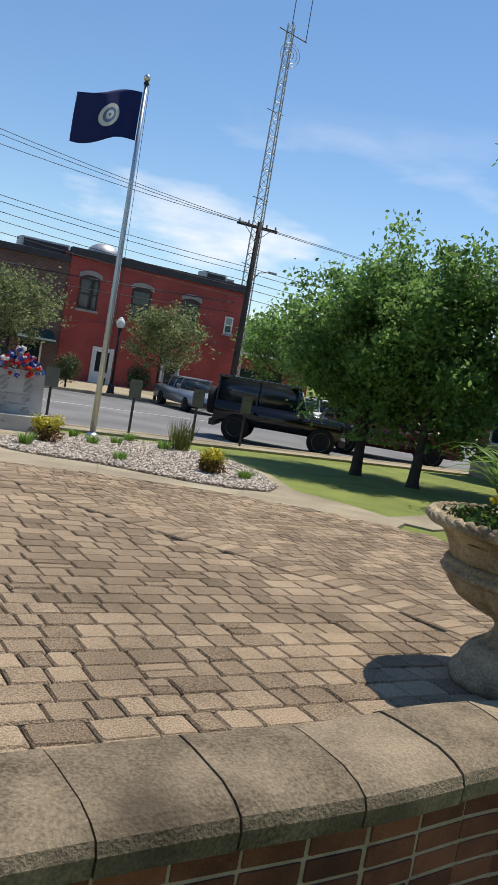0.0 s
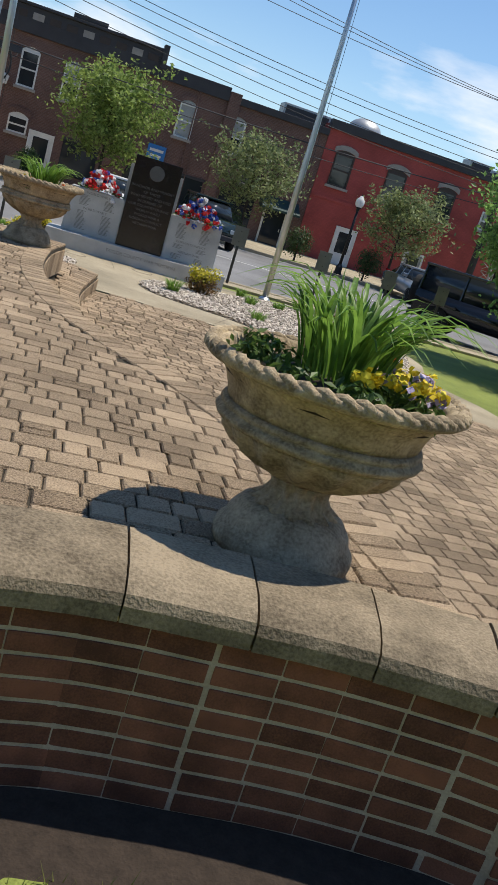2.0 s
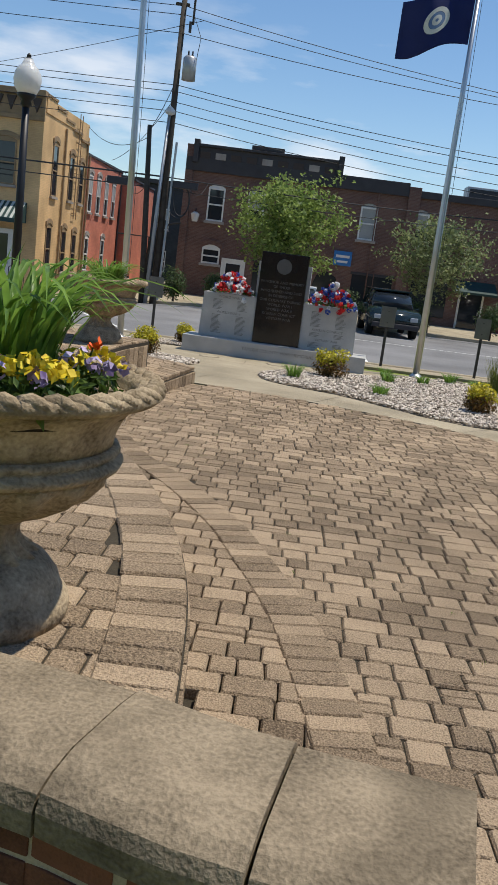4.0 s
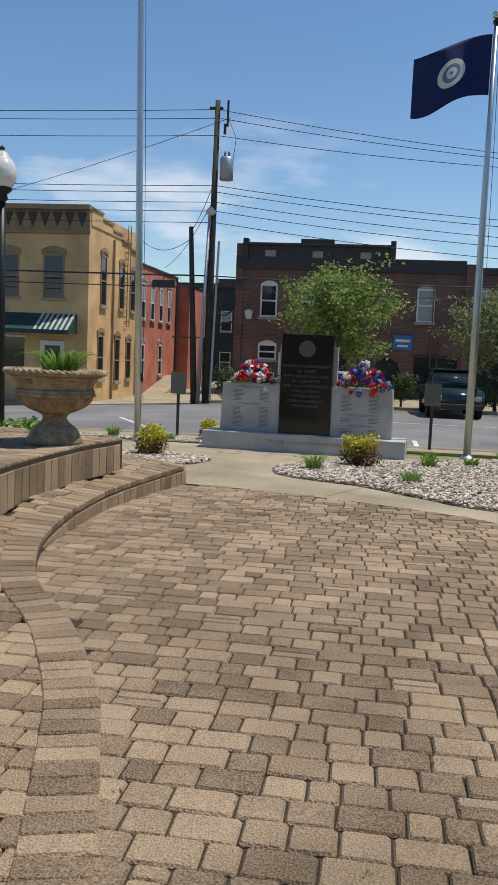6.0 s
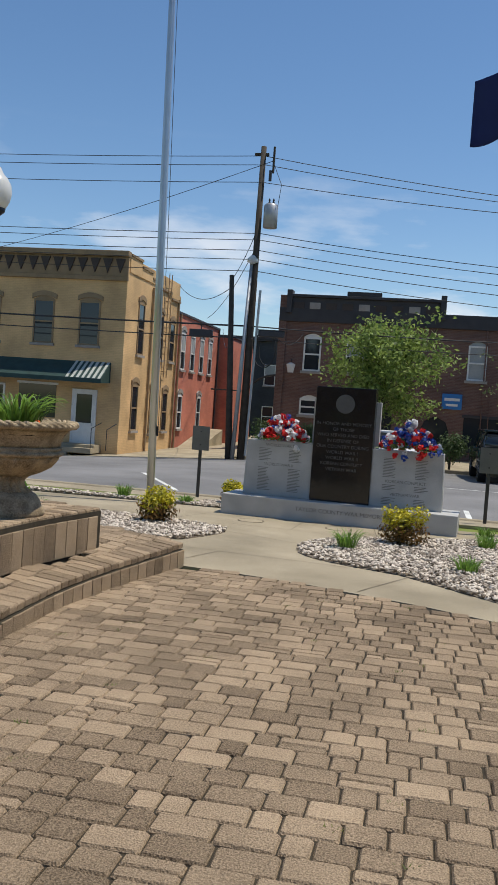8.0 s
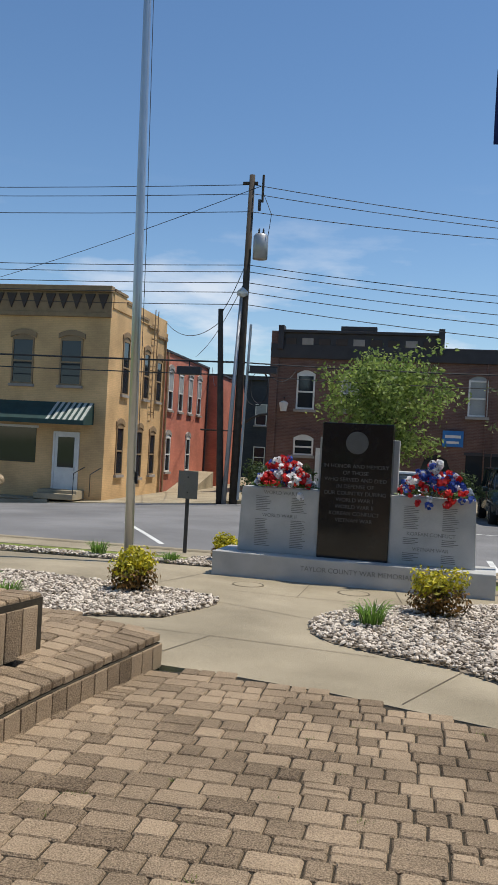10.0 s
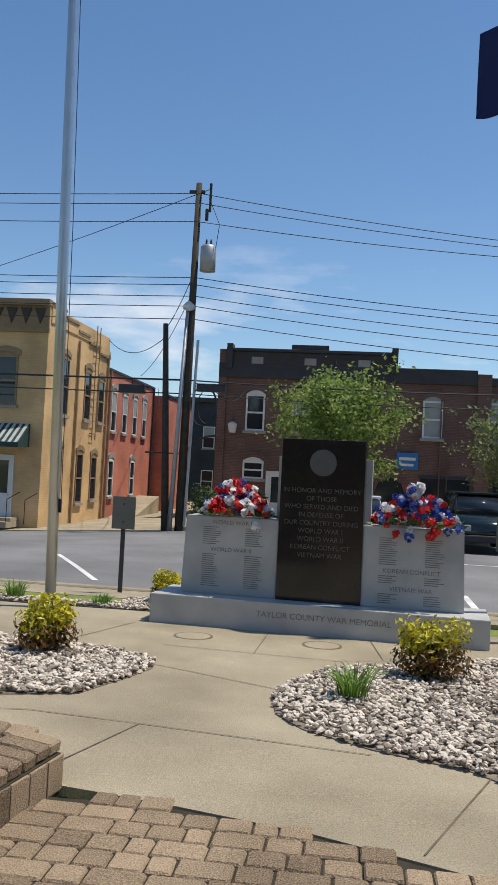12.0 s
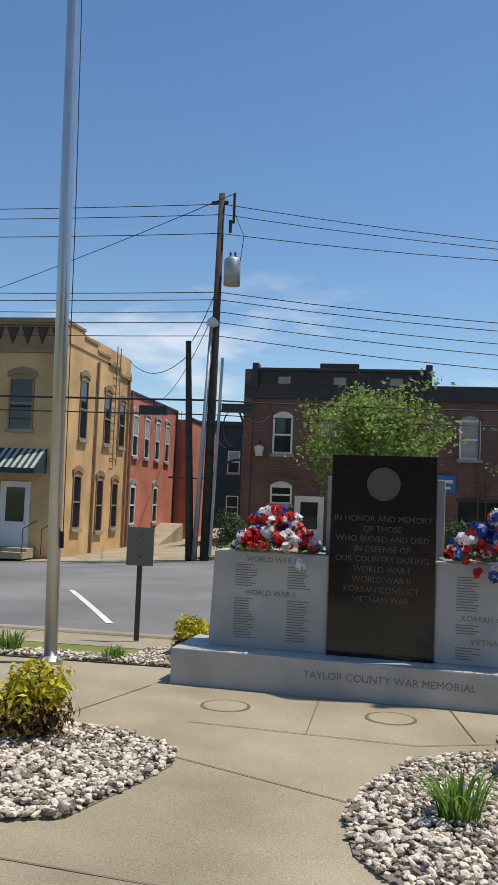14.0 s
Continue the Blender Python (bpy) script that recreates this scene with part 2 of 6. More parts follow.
M_GLASS = glass("window_glass")
M_BLIND = mat("window_blind", (0.30, 0.31, 0.30), 0.7, 0.2, 1.5, 20, 0.05)
M_AWN = mat("green_awning", (0.02, 0.05, 0.045), 0.7, 0.3, 3, 40, 0.05)
M_AWNW = mat("awning_stripe", (0.42, 0.44, 0.40), 0.7, 0.2, 3, 40, 0.05)
M_ROOF = mat("roof_membrane", (0.10, 0.10, 0.10), 0.9, 0.2, 1, 20, 0.1)
M_BSIGN = mat("blue_sign", (0.03, 0.16, 0.42), 0.5, 0.15, 3, 30, 0)
M_CARK = mat("black_car_paint", (0.008, 0.008, 0.010), 0.15, 0.2, 2, 40, 0, spec=0.6)
M_CARM = mat("maroon_car_paint", (0.05, 0.010, 0.012), 0.15, 0.2, 2, 40, 0, spec=0.6)
M_CARS = mat("silver_car_paint", (0.36, 0.38, 0.40), 0.25, 0.1, 2, 40, 0, metal=0.5)
M_CARG = mat("dark_green_car_paint", (0.012, 0.022, 0.022), 0.15, 0.2, 2, 40, 0, spec=0.6)
M_CARW = mat("white_car_paint", (0.7, 0.7, 0.7), 0.25, 0.05, 2, 40, 0)
M_TYRE = mat("tyre", (0.012, 0.012, 0.012), 0.9, 0.2, 9, 60, 0.2)
M_LAMPG = mat("headlight_glass", (0.45, 0.46, 0.47), 0.1, 0.1, 5, 40, 0)
M_TAIL = mat("tail_light", (0.35, 0.01, 0.01), 0.2, 0.1, 5, 40, 0)


# ---- mesh helpers ----
def mesh_ob(name, verts, faces, material, parent=None, label="", smooth=False):
    me = bpy.data.meshes.new(name)
    me.from_pydata(verts, [], faces)
    me.materials.append(material)
    if smooth:
        for q in me.polygons:
            q.use_smooth = True
    me.update()
    ob = new(name, me)
    if parent:
        ob.parent = parent
    return tagged(ob, label)


def part(name, bm, material, parent=None, label="", smooth=False):
    me = bpy.data.meshes.new(name)
    bm.normal_update()
    bm.to_mesh(me)
    bm.free()
    me.materials.append(material)
    if smooth:
        for q in me.polygons:
            q.use_smooth = True
    ob = new(name, me)
    if parent:
        ob.parent = parent
    return tagged(ob, label)


def thing(name, m, label, category, group="", kind=""):
    e = new(name)
    e.matrix_world = m
    return tagged(e, label, category, group, kind)


def box(x0, x1, y0, y1, z0, z1, bevel=0.0, bm=None):
    b = bm or bmesh.new()
    r = bmesh.ops.create_cube(b, size=1)
    vs = r["verts"]
    for v in vs:
        v.co = Vector(((x0 + x1) / 2 + v.co.x * (x1 - x0), (y0 + y1) / 2 + v.co.y * (y1 - y0), (z0 + z1) / 2 + v.co.z * (z1 - z0)))
    if bevel:
        es = list({e for v in vs for e in v.link_edges})
        bmesh.ops.bevel(b, geom=es, offset=bevel, segments=2, profile=0.6, affect="EDGES")
    return b


def lathe(profile, seg=32, bm=None, wave=None, off=(0, 0, 0)):
    b = bm or bmesh.new()
    rings = []
    for i, (r, z) in enumerate(profile):
        ring = []
        for k in range(seg):
            a = 2 * math.pi * k / seg
            rr = r * (wave(i, a) if wave else 1)
            ring.append(b.verts.new((off[0] + rr * math.cos(a), off[1] + rr * math.sin(a), off[2] + z)))
        rings.append(ring)
    for p, q in zip(rings, rings[1:]):
        for k in range(seg):
            b.faces.new((p[k], p[(k + 1) % seg], q[(k + 1) % seg], q[k]))
    b.faces.new(rings[0][::-1])
    b.faces.new(rings[-1])
    return b


def tube(points, radii, seg=8, bm=None):
    b = bm or bmesh.new()
    pts = [Vector(p) for p in points]
    if not hasattr(radii, "__len__"):
        radii = [radii] * len(pts)
    rings = []
    for i, p in enumerate(pts):
        d = (pts[min(i + 1, len(pts) - 1)] - pts[max(i - 1, 0)]).normalized()
        u = d.cross(Vector((0, 0, 1)) if abs(d.z) < 0.9 else Vector((1, 0, 0))).normalized()
        w = d.cross(u)
        rings.append([b.verts.new(p + (u * math.cos(2 * math.pi * k / seg) + w * math.sin(2 * math.pi * k / seg)) * radii[i]) for k in range(seg)])
    for p, q in zip(rings, rings[1:]):
        for k in range(seg):
            b.faces.new((p[k], p[(k + 1) % seg], q[(k + 1) % seg], q[k]))
    b.faces.new(rings[0][::-1])
    b.faces.new(rings[-1])
    return b


def prism(poly, y0, y1, bm=None, axis="y"):
    """A closed outline in x and z, pushed from y0 to y1."""
    b = bm or bmesh.new()
    put = (lambda a, c, d: (a, d, c)) if axis == "y" else (lambda a, c, d: (d, a, c))
    p = [b.verts.new(put(a, c, y0)) for a, c in poly]
    q = [b.verts.new(put(a, c, y1)) for a, c in poly]
    k = len(poly)
    b.faces.new(p)
    b.faces.new(q[::-1])
    for i in range(k):
        b.faces.new((p[i], q[i], q[(i + 1) % k], p[(i + 1) % k]))
    bmesh.ops.recalc_face_normals(b, faces=b.faces)
    return b


def text(body, size, m, material, parent, name="lettering", label=""):
    cu = bpy.data.curves.new(name, "FONT")
    cu.body, cu.size, cu.align_x, cu.align_y, cu.extrude = body, size, "CENTER", "CENTER", 0.001
    cu.materials.append(material)
    ob = new(name, cu)
    ob.parent = parent
    ob.matrix_local = m
    return tagged(ob, label)


def smooth_path(pts, step=0.1):
    """Catmull-Rom through the points, at about even steps."""
    p = [Vector(q) for q in pts]
    p = [p[0] * 2 - p[1]] + p + [p[-1] * 2 - p[-2]]
    out = []
    for i in range(1, len(p) - 2):
        k = max(1, int((p[i + 1] - p[i]).length / step))
        for j in range(k):
            t = j / k
            a, b, c, d = p[i - 1:i + 3]
            out.append(0.5 * ((2 * b) + (c - a) * t + (2 * a - 5 * b + 4 * c - d) * t * t + (3 * b - a - 3 * c + d) * t ** 3))
    out.append(p[-2])
    return out


def inside(x, y, poly):
    hit = False
    for i in range(len(poly)):
        x0, y0, x1, y1 = *poly[i][:2], *poly[i - 1][:2]
        if (y0 > y) != (y1 > y) and x < (x1 - x0) * (y - y0) / (y1 - y0) + x0:
            hit = not hit
    return hit


def gz(x, y):
    """Height of the paved ground, which falls gently to the street."""
    if y < 12:
        z = -0.0175 * (y - 3)
    elif y < 18.5:
        z = -0.1575 - 0.031 * (y - 12)
    else:
        z = -0.359 - 0.009 * (min(y, 37) - 18.5)
    z -= 0.06 * max(0.0, min(-x, 11.0)) * max(0.0, min((y - 19) / 17, 1.0))
    if y < 3:
        z = min(z, 0.02)
    return z


def sheet(name, poly, material, lift=0.0, step=0.5, label="", category="", thick=0.05):
    """A flat piece of ground with an outline, laid on the slope."""
    b = bmesh.new()
    b.faces.new([b.verts.new((x, y, 0)) for x, y in poly])
    ys = [q[1] for q in poly]
    y = math.ceil(min(ys) / step) * step
    while y < max(ys):
        bmesh.ops.bisect_plane(b, geom=b.verts[:] + b.edges[:] + b.faces[:], plane_co=(0, y, 0), plane_no=(0, 1, 0))
        y += step
    bmesh.ops.triangulate(b, faces=b.faces)
    for v in b.verts:
        v.co.z = gz(v.co.x, v.co.y) + lift
    bmesh.ops.recalc_face_normals(b, faces=b.faces)
    for fc in b.faces:
        if fc.normal.z < 0:
            fc.normal_flip()
    r = bmesh.ops.extrude_face_region(b, geom=b.faces[:])
    low = [q for q in r["geom"] if isinstance(q, bmesh.types.BMVert)]
    for v in low:
        v.co.z -= thick
    bmesh.ops.recalc_face_normals(b, faces=b.faces)
    return tagged(part(name, b, material), label, category, kind="structure")


# ---- ground, road, pavements ----
def axis(lo, hi, near0, near1, fine, coarse):
    out, v = [], lo
    while v < hi:
        out.append(v)
        v += fine if near0 <= v < near1 else coarse
    return out + [hi]


gx = [-900, -300, -120] + axis(-60, 60, -14, 24, 1.0, 6.0) + [120, 300, 900]
gy = [-900, -300, -100] + axis(-30, 80, -4, 42, 1.0, 6.0) + [150, 300, 900]


def ground_z(x, y):
    z = gz(x, y) - 0.06
    if y < 4.2 and x < 4.6:
        z = -0.235
    if y > 19.5:
        z -= 0.12
    return z


gv = [(x, y, ground_z(x, y)) for y in gy for x in gx]
nx = len(gx)
gf = [(j * nx + i, j * nx + i + 1, (j + 1) * nx + i + 1, (j + 1) * nx + i) for j in range(len(gy) - 1) for i in range(nx - 1)]
tagged(mesh_ob("ground", gv, gf, M_GRASS), "mown green lawn ground around the paved square", "ground", kind="structure")

# street: asphalt sheet between the kerbs, running up into the alley
rv, rf = [], []
rx = axis(-90, 90, -14, 24, 1.0, 6.0)
ry = [19.95, 22, 25, 28, 31, 34, 37]
for y in ry:
    for x in rx:
        rv.append((x, y, gz(x, y) - 0.13 + 0.05 * math.sin(math.pi * (y - 19.95) / 17.05)))
for j in range(len(ry) - 1):
    for i in range(len(rx) - 1):
        a = j * len(rx) + i
        rf.append((a, a + 1, a + len(rx) + 1, a + len(rx)))
road = tagged(mesh_ob("road", rv, rf, M_ASPHALT), "sun-bleached grey asphalt street with worn parking lines", "road", kind="structure")
alley = sheet("road", [(-9.2, 36.9), (-2.0, 36.9), (-2.0, 75), (-9.2, 75)], M_CONC, -0.10, 2.0, "pale concrete alley between the brick buildings", "road")


def paint(x0, y0, x1, y1, w, name="road_marking"):
    d = Vector((x1 - x0, y1 - y0)).normalized()
    nn = Vector((-d.y, d.x)) * w / 2
    k = max(2, int(Vector((x1 - x0, y1 - y0)).length))
    vs, fs = [], []
    for i in range(k + 1):
        p = Vector((x0, y0)).lerp(Vector((x1, y1)), i / k)
        for s in (-1, 1):
            q = p + nn * s
            vs.append((q.x, q.y, gz(q.x, q.y) - 0.13 + 0.05 * math.sin(math.pi * (q.y - 19.95) / 17.05) + 0.006))
    for i in range(k):
        fs.append((2 * i, 2 * i + 1, 2 * i + 3, 2 * i + 2))
    return mesh_ob(name, vs, fs, M_PAINTW, road)


paint(0.1, 21.4, -1.95, 25.3, 0.10)
paint(-6.6, 21.4, -8.65, 25.3, 0.10)
for x in (6.0, 12.2, 18.4, 24.6):
    paint(x, 20.2, x, 22.6, 0.11)
for x in (-14.5, -13.2, -11.9, -10.6):
    paint(x, 31.0, x + 0.2, 34.6, 0.35)
paint(-9.0, 35.6, -15.5, 35.0, 0.14)
paint(4.0, 28.4, 60.0, 28.4, 0.12)


def kerb(name, x0, x1, y, w, label):
    vs, fs = [], []
    k = max(2, int(abs(x1 - x0)))
    for i in range(k + 1):
        x = x0 + (x1 - x0) * i / k
        z = gz(x, y)
        for dy, dz in ((0, -0.3), (0, -0.01), (0.02, 0.012), (w - 0.02, 0.012), (w, -0.01), (w, -0.3)):
            vs.append((x, y + dy, z + dz))
    for i in range(k):
        for j in range(5):
            a = 6 * i + j
            fs.append((a, a + 1, a + 7, a + 6))
    return tagged(mesh_ob(name, vs, fs, M_CONC), label, "kerb", kind="structure")


kerb("kerb", -60, 60, 19.78, 0.18, "pale concrete kerb along the street")
kerb("kerb", -60, -9.2, 37.0, 0.18, "far concrete kerb by the yellow building")
kerb("kerb", -2.0, 60, 37.0, 0.18, "far concrete kerb below the shop fronts")
sheet("pavement", [(-60, 18.95), (60, 18.95), (60, 19.78), (-60, 19.78)], M_CONC, 0.0, 0.5, "narrow concrete footpath beside the kerb", "pavement")
sheet("pavement", [(-60, 37.18), (-9.2, 37.18), (-9.2, 42), (-60, 42)], M_CONC, 0.0, 1.0, "concrete footpath before the yellow building", "pavement")
sheet("pavement", [(-2.6, 37.18), (60, 37.18), (60, 49), (-2.6, 49)], M_CONC, 0.0, 1.0, "concrete footpath before the shops", "pavement")

# concrete apron and walk to the memorial
ARC = [(2.9, 12.06), (3.4, 11.97), (4.1, 11.80), (5.1, 11.42), (5.94, 10.98), (6.92, 10.15), (7.8, 9.05), (8.5, 7.5), (9.3, 6.4)]
apron = [(-2.6, 12.0)] + ARC[:7] + [(8.35, 9.5), (8.25, 10.6), (7.9, 11.7), (8.6, 13.5), (9.0, 16.0), (8.4, 17.6), (7.2, 18.0), (2.0, 18.0), (-2.8, 17.9)]
sheet("pavement", apron, M_CONC, -0.004, 0.5, "light buff concrete walk round the memorial", "pavement")
sheet("pavement", [(8.2, 9.9), (8.6, 9.2), (20.5, 13.3), (20.2, 14.4)], M_CONC, -0.03, 0.5, "concrete path across the lawn under the trees", "pavement", 0.1)


def groove(pts, name="pavement_joint"):
    vs, fs = [], []
    q = []
    for (x0, y0), (x1, y1) in zip(pts, pts[1:]):
        k = max(2, int(math.hypot(x1 - x0, y1 - y0) / 0.4))
        q += [(x0 + (x1 - x0) * i / k, y0 + (y1 - y0) * i / k) for i in range(k)]
    q.append(pts[-1])
    for i, (x, y) in enumerate(q):
        a, b = q[max(i - 1, 0)], q[min(i + 1, len(q) - 1)]
        d = Vector((b[0] - a[0], b[1] - a[1])).normalized() * 0.0045
        for s in (-1, 1):
            vs.append((x - d.y * s, y + d.x * s, gz(x, y) + 0.0015))
    for i in range(len(q) - 1):
        fs.append((2 * i, 2 * i + 1, 2 * i + 3, 2 * i + 2))
    tagged(mesh_ob(name, vs, fs, M_JOINTC), "dark sawn joint in the concrete walk", "joint", kind="structure")


groove([(2.77, 12.36), (2.98, 13.21), (2.25, 13.3), (1.2, 13.1)])
groove([(2.98, 13.21), (4.36, 13.0)])
groove([(4.55, 11.7), (4.98, 12.8)])
groove([(2.62, 15.0), (3.78, 14.4)])
groove([(2.5, 15.9), (4.1, 15.75), (4.9, 16.1)])
groove([(3.35, 15.82), (3.35, 17.05)])
groove([(1.6, 15.7), (1.9, 17.1)])
groove([(4.5, 16.0), (4.4, 17.05)])
groove([(6.3, 10.75), (6.75, 11.3)])

sheet("lawn", [(-30, 18.37), (1.25, 18.37), (1.35, 18.94), (-30, 18.94)], M_GRASS, -0.004, 0.5, "narrow strip of mown grass before the footpath", "lawn")

# ---- gravel beds of loose white stones ----
BED_R = [(3.75, 13.72), (3.68, 14.2), (3.77, 14.65), (4.03, 15.28), (4.7, 15.8), (5.6, 16.35), (6.4, 17.2), (7.2, 17.75), (8.2, 17.3), (8.75, 15.8), (8.35, 13.6), (7.6, 11.75), (7.15, 11.25), (6.5, 11.3), (5.97, 11.62), (4.88, 12.86), (4.36, 13.1), (3.95, 13.4)]
BED_L = [(2.62, 15.1), (2.66, 14.8), (2.57, 14.4), (2.39, 13.8), (1.91, 13.6), (1.0, 13.35), (-0.4, 13.3), (-1.6, 13.6), (-1.9, 15.0), (-1.2, 15.9), (0.3, 15.8), (1.3, 15.55), (2.2, 15.4)]
BED_B = [(-2.6, 18.02), (1.95, 18.02), (2.0, 18.95), (1.4, 18.95), (1.3, 18.35), (-2.6, 18.35)]
rng = np.random.default_rng(4)
ico = bmesh.new()
bmesh.ops.create_icosphere(ico, subdivisions=1, radius=1)
ICO_V = np.array([v.co[:] for v in ico.verts])
ICO_F = np.array([[v.index for v in q.verts] for q in ico.faces])
ico.free()


def stones(bed, count, label):
    xs, ys = [q[0] for q in bed], [q[1] for q in bed]
    vs, fs, k = [], [], 0
    while k < count:
        x, y = rng.uniform(min(xs), max(xs)), rng.uniform(min(ys), max(ys))
        if not inside(x, y, bed):
            continue
        s = rng.uniform(0.55, 1.3) * 0.0215
        sc = np.array([s * rng.uniform(0.8, 1.5), s * rng.uniform(0.7, 1.1), s * rng.uniform(0.4, 0.7)])
        e = np.array(Euler(rng.uniform(-0.5, 0.5, 3).tolist()[:2] + [rng.uniform(0, 6.3)]).to_matrix())
        v = (ICO_V * (1 + rng.uniform(-0.16, 0.16, (len(ICO_V), 1))) * sc) @ e.T + np.array([x, y, gz(x, y) + 0.012 + rng.uniform(0, 0.03)])
        fs.append(ICO_F + len(vs) * len(ICO_V))
        vs.append(v)
        k += 1
    return tagged(mesh_ob("gravel", np.concatenate(vs).tolist(), np.concatenate(fs).tolist(), M_STONE), label, "gravel", kind="stuff")


for bed, count, label in ((BED_R, 25000, "loose pale river gravel in the planting bed"), (BED_L, 13500, "loose pale river gravel beside the steps"), (BED_B, 3000, "narrow strip of pale gravel behind the walk")):
    sheet("flower_bed", bed, M_BED, 0.003, 0.5, "soil of the gravelled planting bed", "flower bed")
    stones(bed, count, label)

# ---- terraces ----
T1 = smooth_path([(4.64, 2.3, 0), (4.61, 3.19, 0), (4.52, 3.83, 0), (4.40, 4.44, 0), (4.16, 5.22, 0), (3.96, 5.79, 0), (3.53, 6.64, 0), (3.08, 7.29, 0), (2.74, 8.20, 0), (2.64, 9.30, 0), (2.66, 10.40, 0), (2.90, 12.05, 0)], 0.115)
T2 = smooth_path([(3.98, 2.4, 0), (3.96, 2.69, 0), (3.91, 3.29, 0), (3.82, 3.81, 0), (3.69, 4.28, 0), (3.56, 4.66, 0), (3.23, 5.44, 0), (2.91, 5.99, 0), (2.46, 7.09, 0), (2.20, 8.60, 0), (2.22, 10.20, 0), (2.38, 11.25, 0)], 0.115)
T1_A = np.array([p[:2] for p in T1[:-1]])
T1_B = np.array([p[:2] for p in T1[1:]])


def seg_dist(a, b, x, y):
    p, d = np.array([x, y]), b - a
    t = np.clip(((p - a) * d).sum(1) / (d * d).sum(1), 0, 1)
    return float(np.sqrt((((a + d * t[:, None]) - p) ** 2).sum(1).min()))


Z2N, Z2F, Z1 = 0.425, 0.405, 0.04


def z_top(x, y):
    return Z2N + (Z2F - Z2N) * max(0, min((y - 4) / 7, 1))


def z_mid(x, y):
    """Top of the lower step: level with the square at its near end, a riser above it at the far end."""
    k = max(0.0, min((y - 6.6) / 2.5, 1))
    base = gz(x, y) * (1 - k) + Z1 * k
    d = seg_dist(T1_A, T1_B, x, y)
    return base + min(d, 0.6) * 0.10 * k


def terrace(name, edge, back, ztop, sink, label):
    """A raised terrace: joint-sand top under the pavers and a riser along its edge."""
    poly = [(p.x, p.y) for p in edge] + back
    b = bmesh.new()
    top = [b.verts.new((x, y, ztop(x, y) - sink)) for x, y in poly]
    low = [b.verts.new((x, y, gz(x, y) - 0.3)) for x, y in poly]
    for i in range(len(poly)):
        j = (i + 1) % len(poly)
        b.faces.new((top[i], top[j], low[j], low[i]))
    b.faces.new(top)
    bmesh.ops.triangulate(b, faces=[fc for fc in b.faces if len(fc.verts) > 4])
    bmesh.ops.recalc_face_normals(b, faces=b.faces)
    return tagged(part(name, b, M_JOINT), label, "terrace", kind="structure")


top_back = [(1.4, 11.6), (0.2, 11.9), (-4.0, 12.2), (-8.0, 8.0), (-8.0, 2.2), (-1.0, 2.3), (0.95, 2.46), (1.86, 2.49), (2.5, 2.55), (2.98, 2.51), (3.36, 2.46), (3.8, 2.35)]
mid_back = [(1.9, 12.3), (1.5, 11.7), (2.0, 9.0), (2.3, 7.0), (3.1, 5.0), (3.6, 3.4), (3.78, 2.32)]
terrace_top = terrace("terrace_upper", T2, top_back, z_top, 0.014, "upper paved terrace with a curved brick edge")
terrace_mid = terrace("terrace_lower", T1, mid_back, z_mid, 0.05, "low curved brick step down to the square")
plaza_poly = [(p.x, p.y) for p in T1[::2]] + ARC[1:] + [(10.2, 4.0), (10.0, -1.0), (4.62, -1.0), (4.62, 2.2)]
plaza = sheet("floor", plaza_poly, M_JOINT, -0.014, 0.5, "brick paver square with sandy weedy joints", "paving")

# ---- low curved garden wall with limestone cap ----
WALL = smooth_path([(-3.0, 2.0, 0), (-1.0, 2.3, 0), (0.95, 2.46, 0), (1.86, 2.49, 0), (2.5, 2.55, 0), (2.98, 2.51, 0), (3.36, 2.46, 0), (3.8, 2.35, 0), (4.1, 2.24, 0), (4.58, 2.14, 0)], 0.02)


def along(path, s):
    d = 0
    for a, b in zip(path, path[1:]):
        k = (b - a).length
        if d + k >= s:
            p = a.lerp(b, (s - d) / k)
            t = (b - a).normalized()
            return p, t
        d += k
    return path[-1], (path[-1] - path[-2]).normalized()


WLEN = sum((b - a).length for a, b in zip(WALL, WALL[1:]))
garden_wall = thing("wall_garden", Matrix.Identity(4), "low curved brick wall with weathered limestone cap", "wall", kind="structure")
cv, cf = [], []
for i in range(61):
    p, t = along(WALL, WLEN * i / 60)
    nn = Vector((-t.y, t.x, 0))
    for o, z in ((-0.171, -0.5), (-0.171, 0.42), (0.13, 0.42), (0.13, -0.5)):
        q = p + nn * o
        cv.append((q.x, q.y, z))
for i in range(60):
    for j in range(3):
        a = 4 * i + j
        cf.append((a, a + 1, a + 5, a + 4))
cf += [(0, 1, 2, 3), (240, 243, 242, 241)]
mesh_ob("mortar_core", cv, cf, M_MORTAR, garden_wall, "pale mortar between the bricks")
BR_W, BR_H, J = 0.200, 0.064, 0.014
bme = bpy.data.meshes.new("brick")
tb = box(-BR_W / 2, BR_W / 2, -0.03, 0.03, -BR_H / 2, BR_H / 2, 0.004)
tb.to_mesh(bme)
tb.free()
bme.materials.append(M_WBRICK)
s = 2.2
course = 0
z = 0.415 - BR_H / 2 - J
while z > -0.28:
    s = 1.6 + random.uniform(-0.006, 0.006)
    while s < WLEN - 0.1:
        p, t = along(WALL, s)
        nn = Vector((t.y, -t.x, 0))
        o = new("brick", bme)
        o.parent = garden_wall
        q = p + nn * (0.146 + random.uniform(-0.002, 0.002))
        o.matrix_world = pose(q.x, q.y, z, 0, random.uniform(-0.4, 0.4), math.degrees(math.atan2(t.y, t.x)))
        s += BR_W + J
    z -= BR_H + J
    course += 1
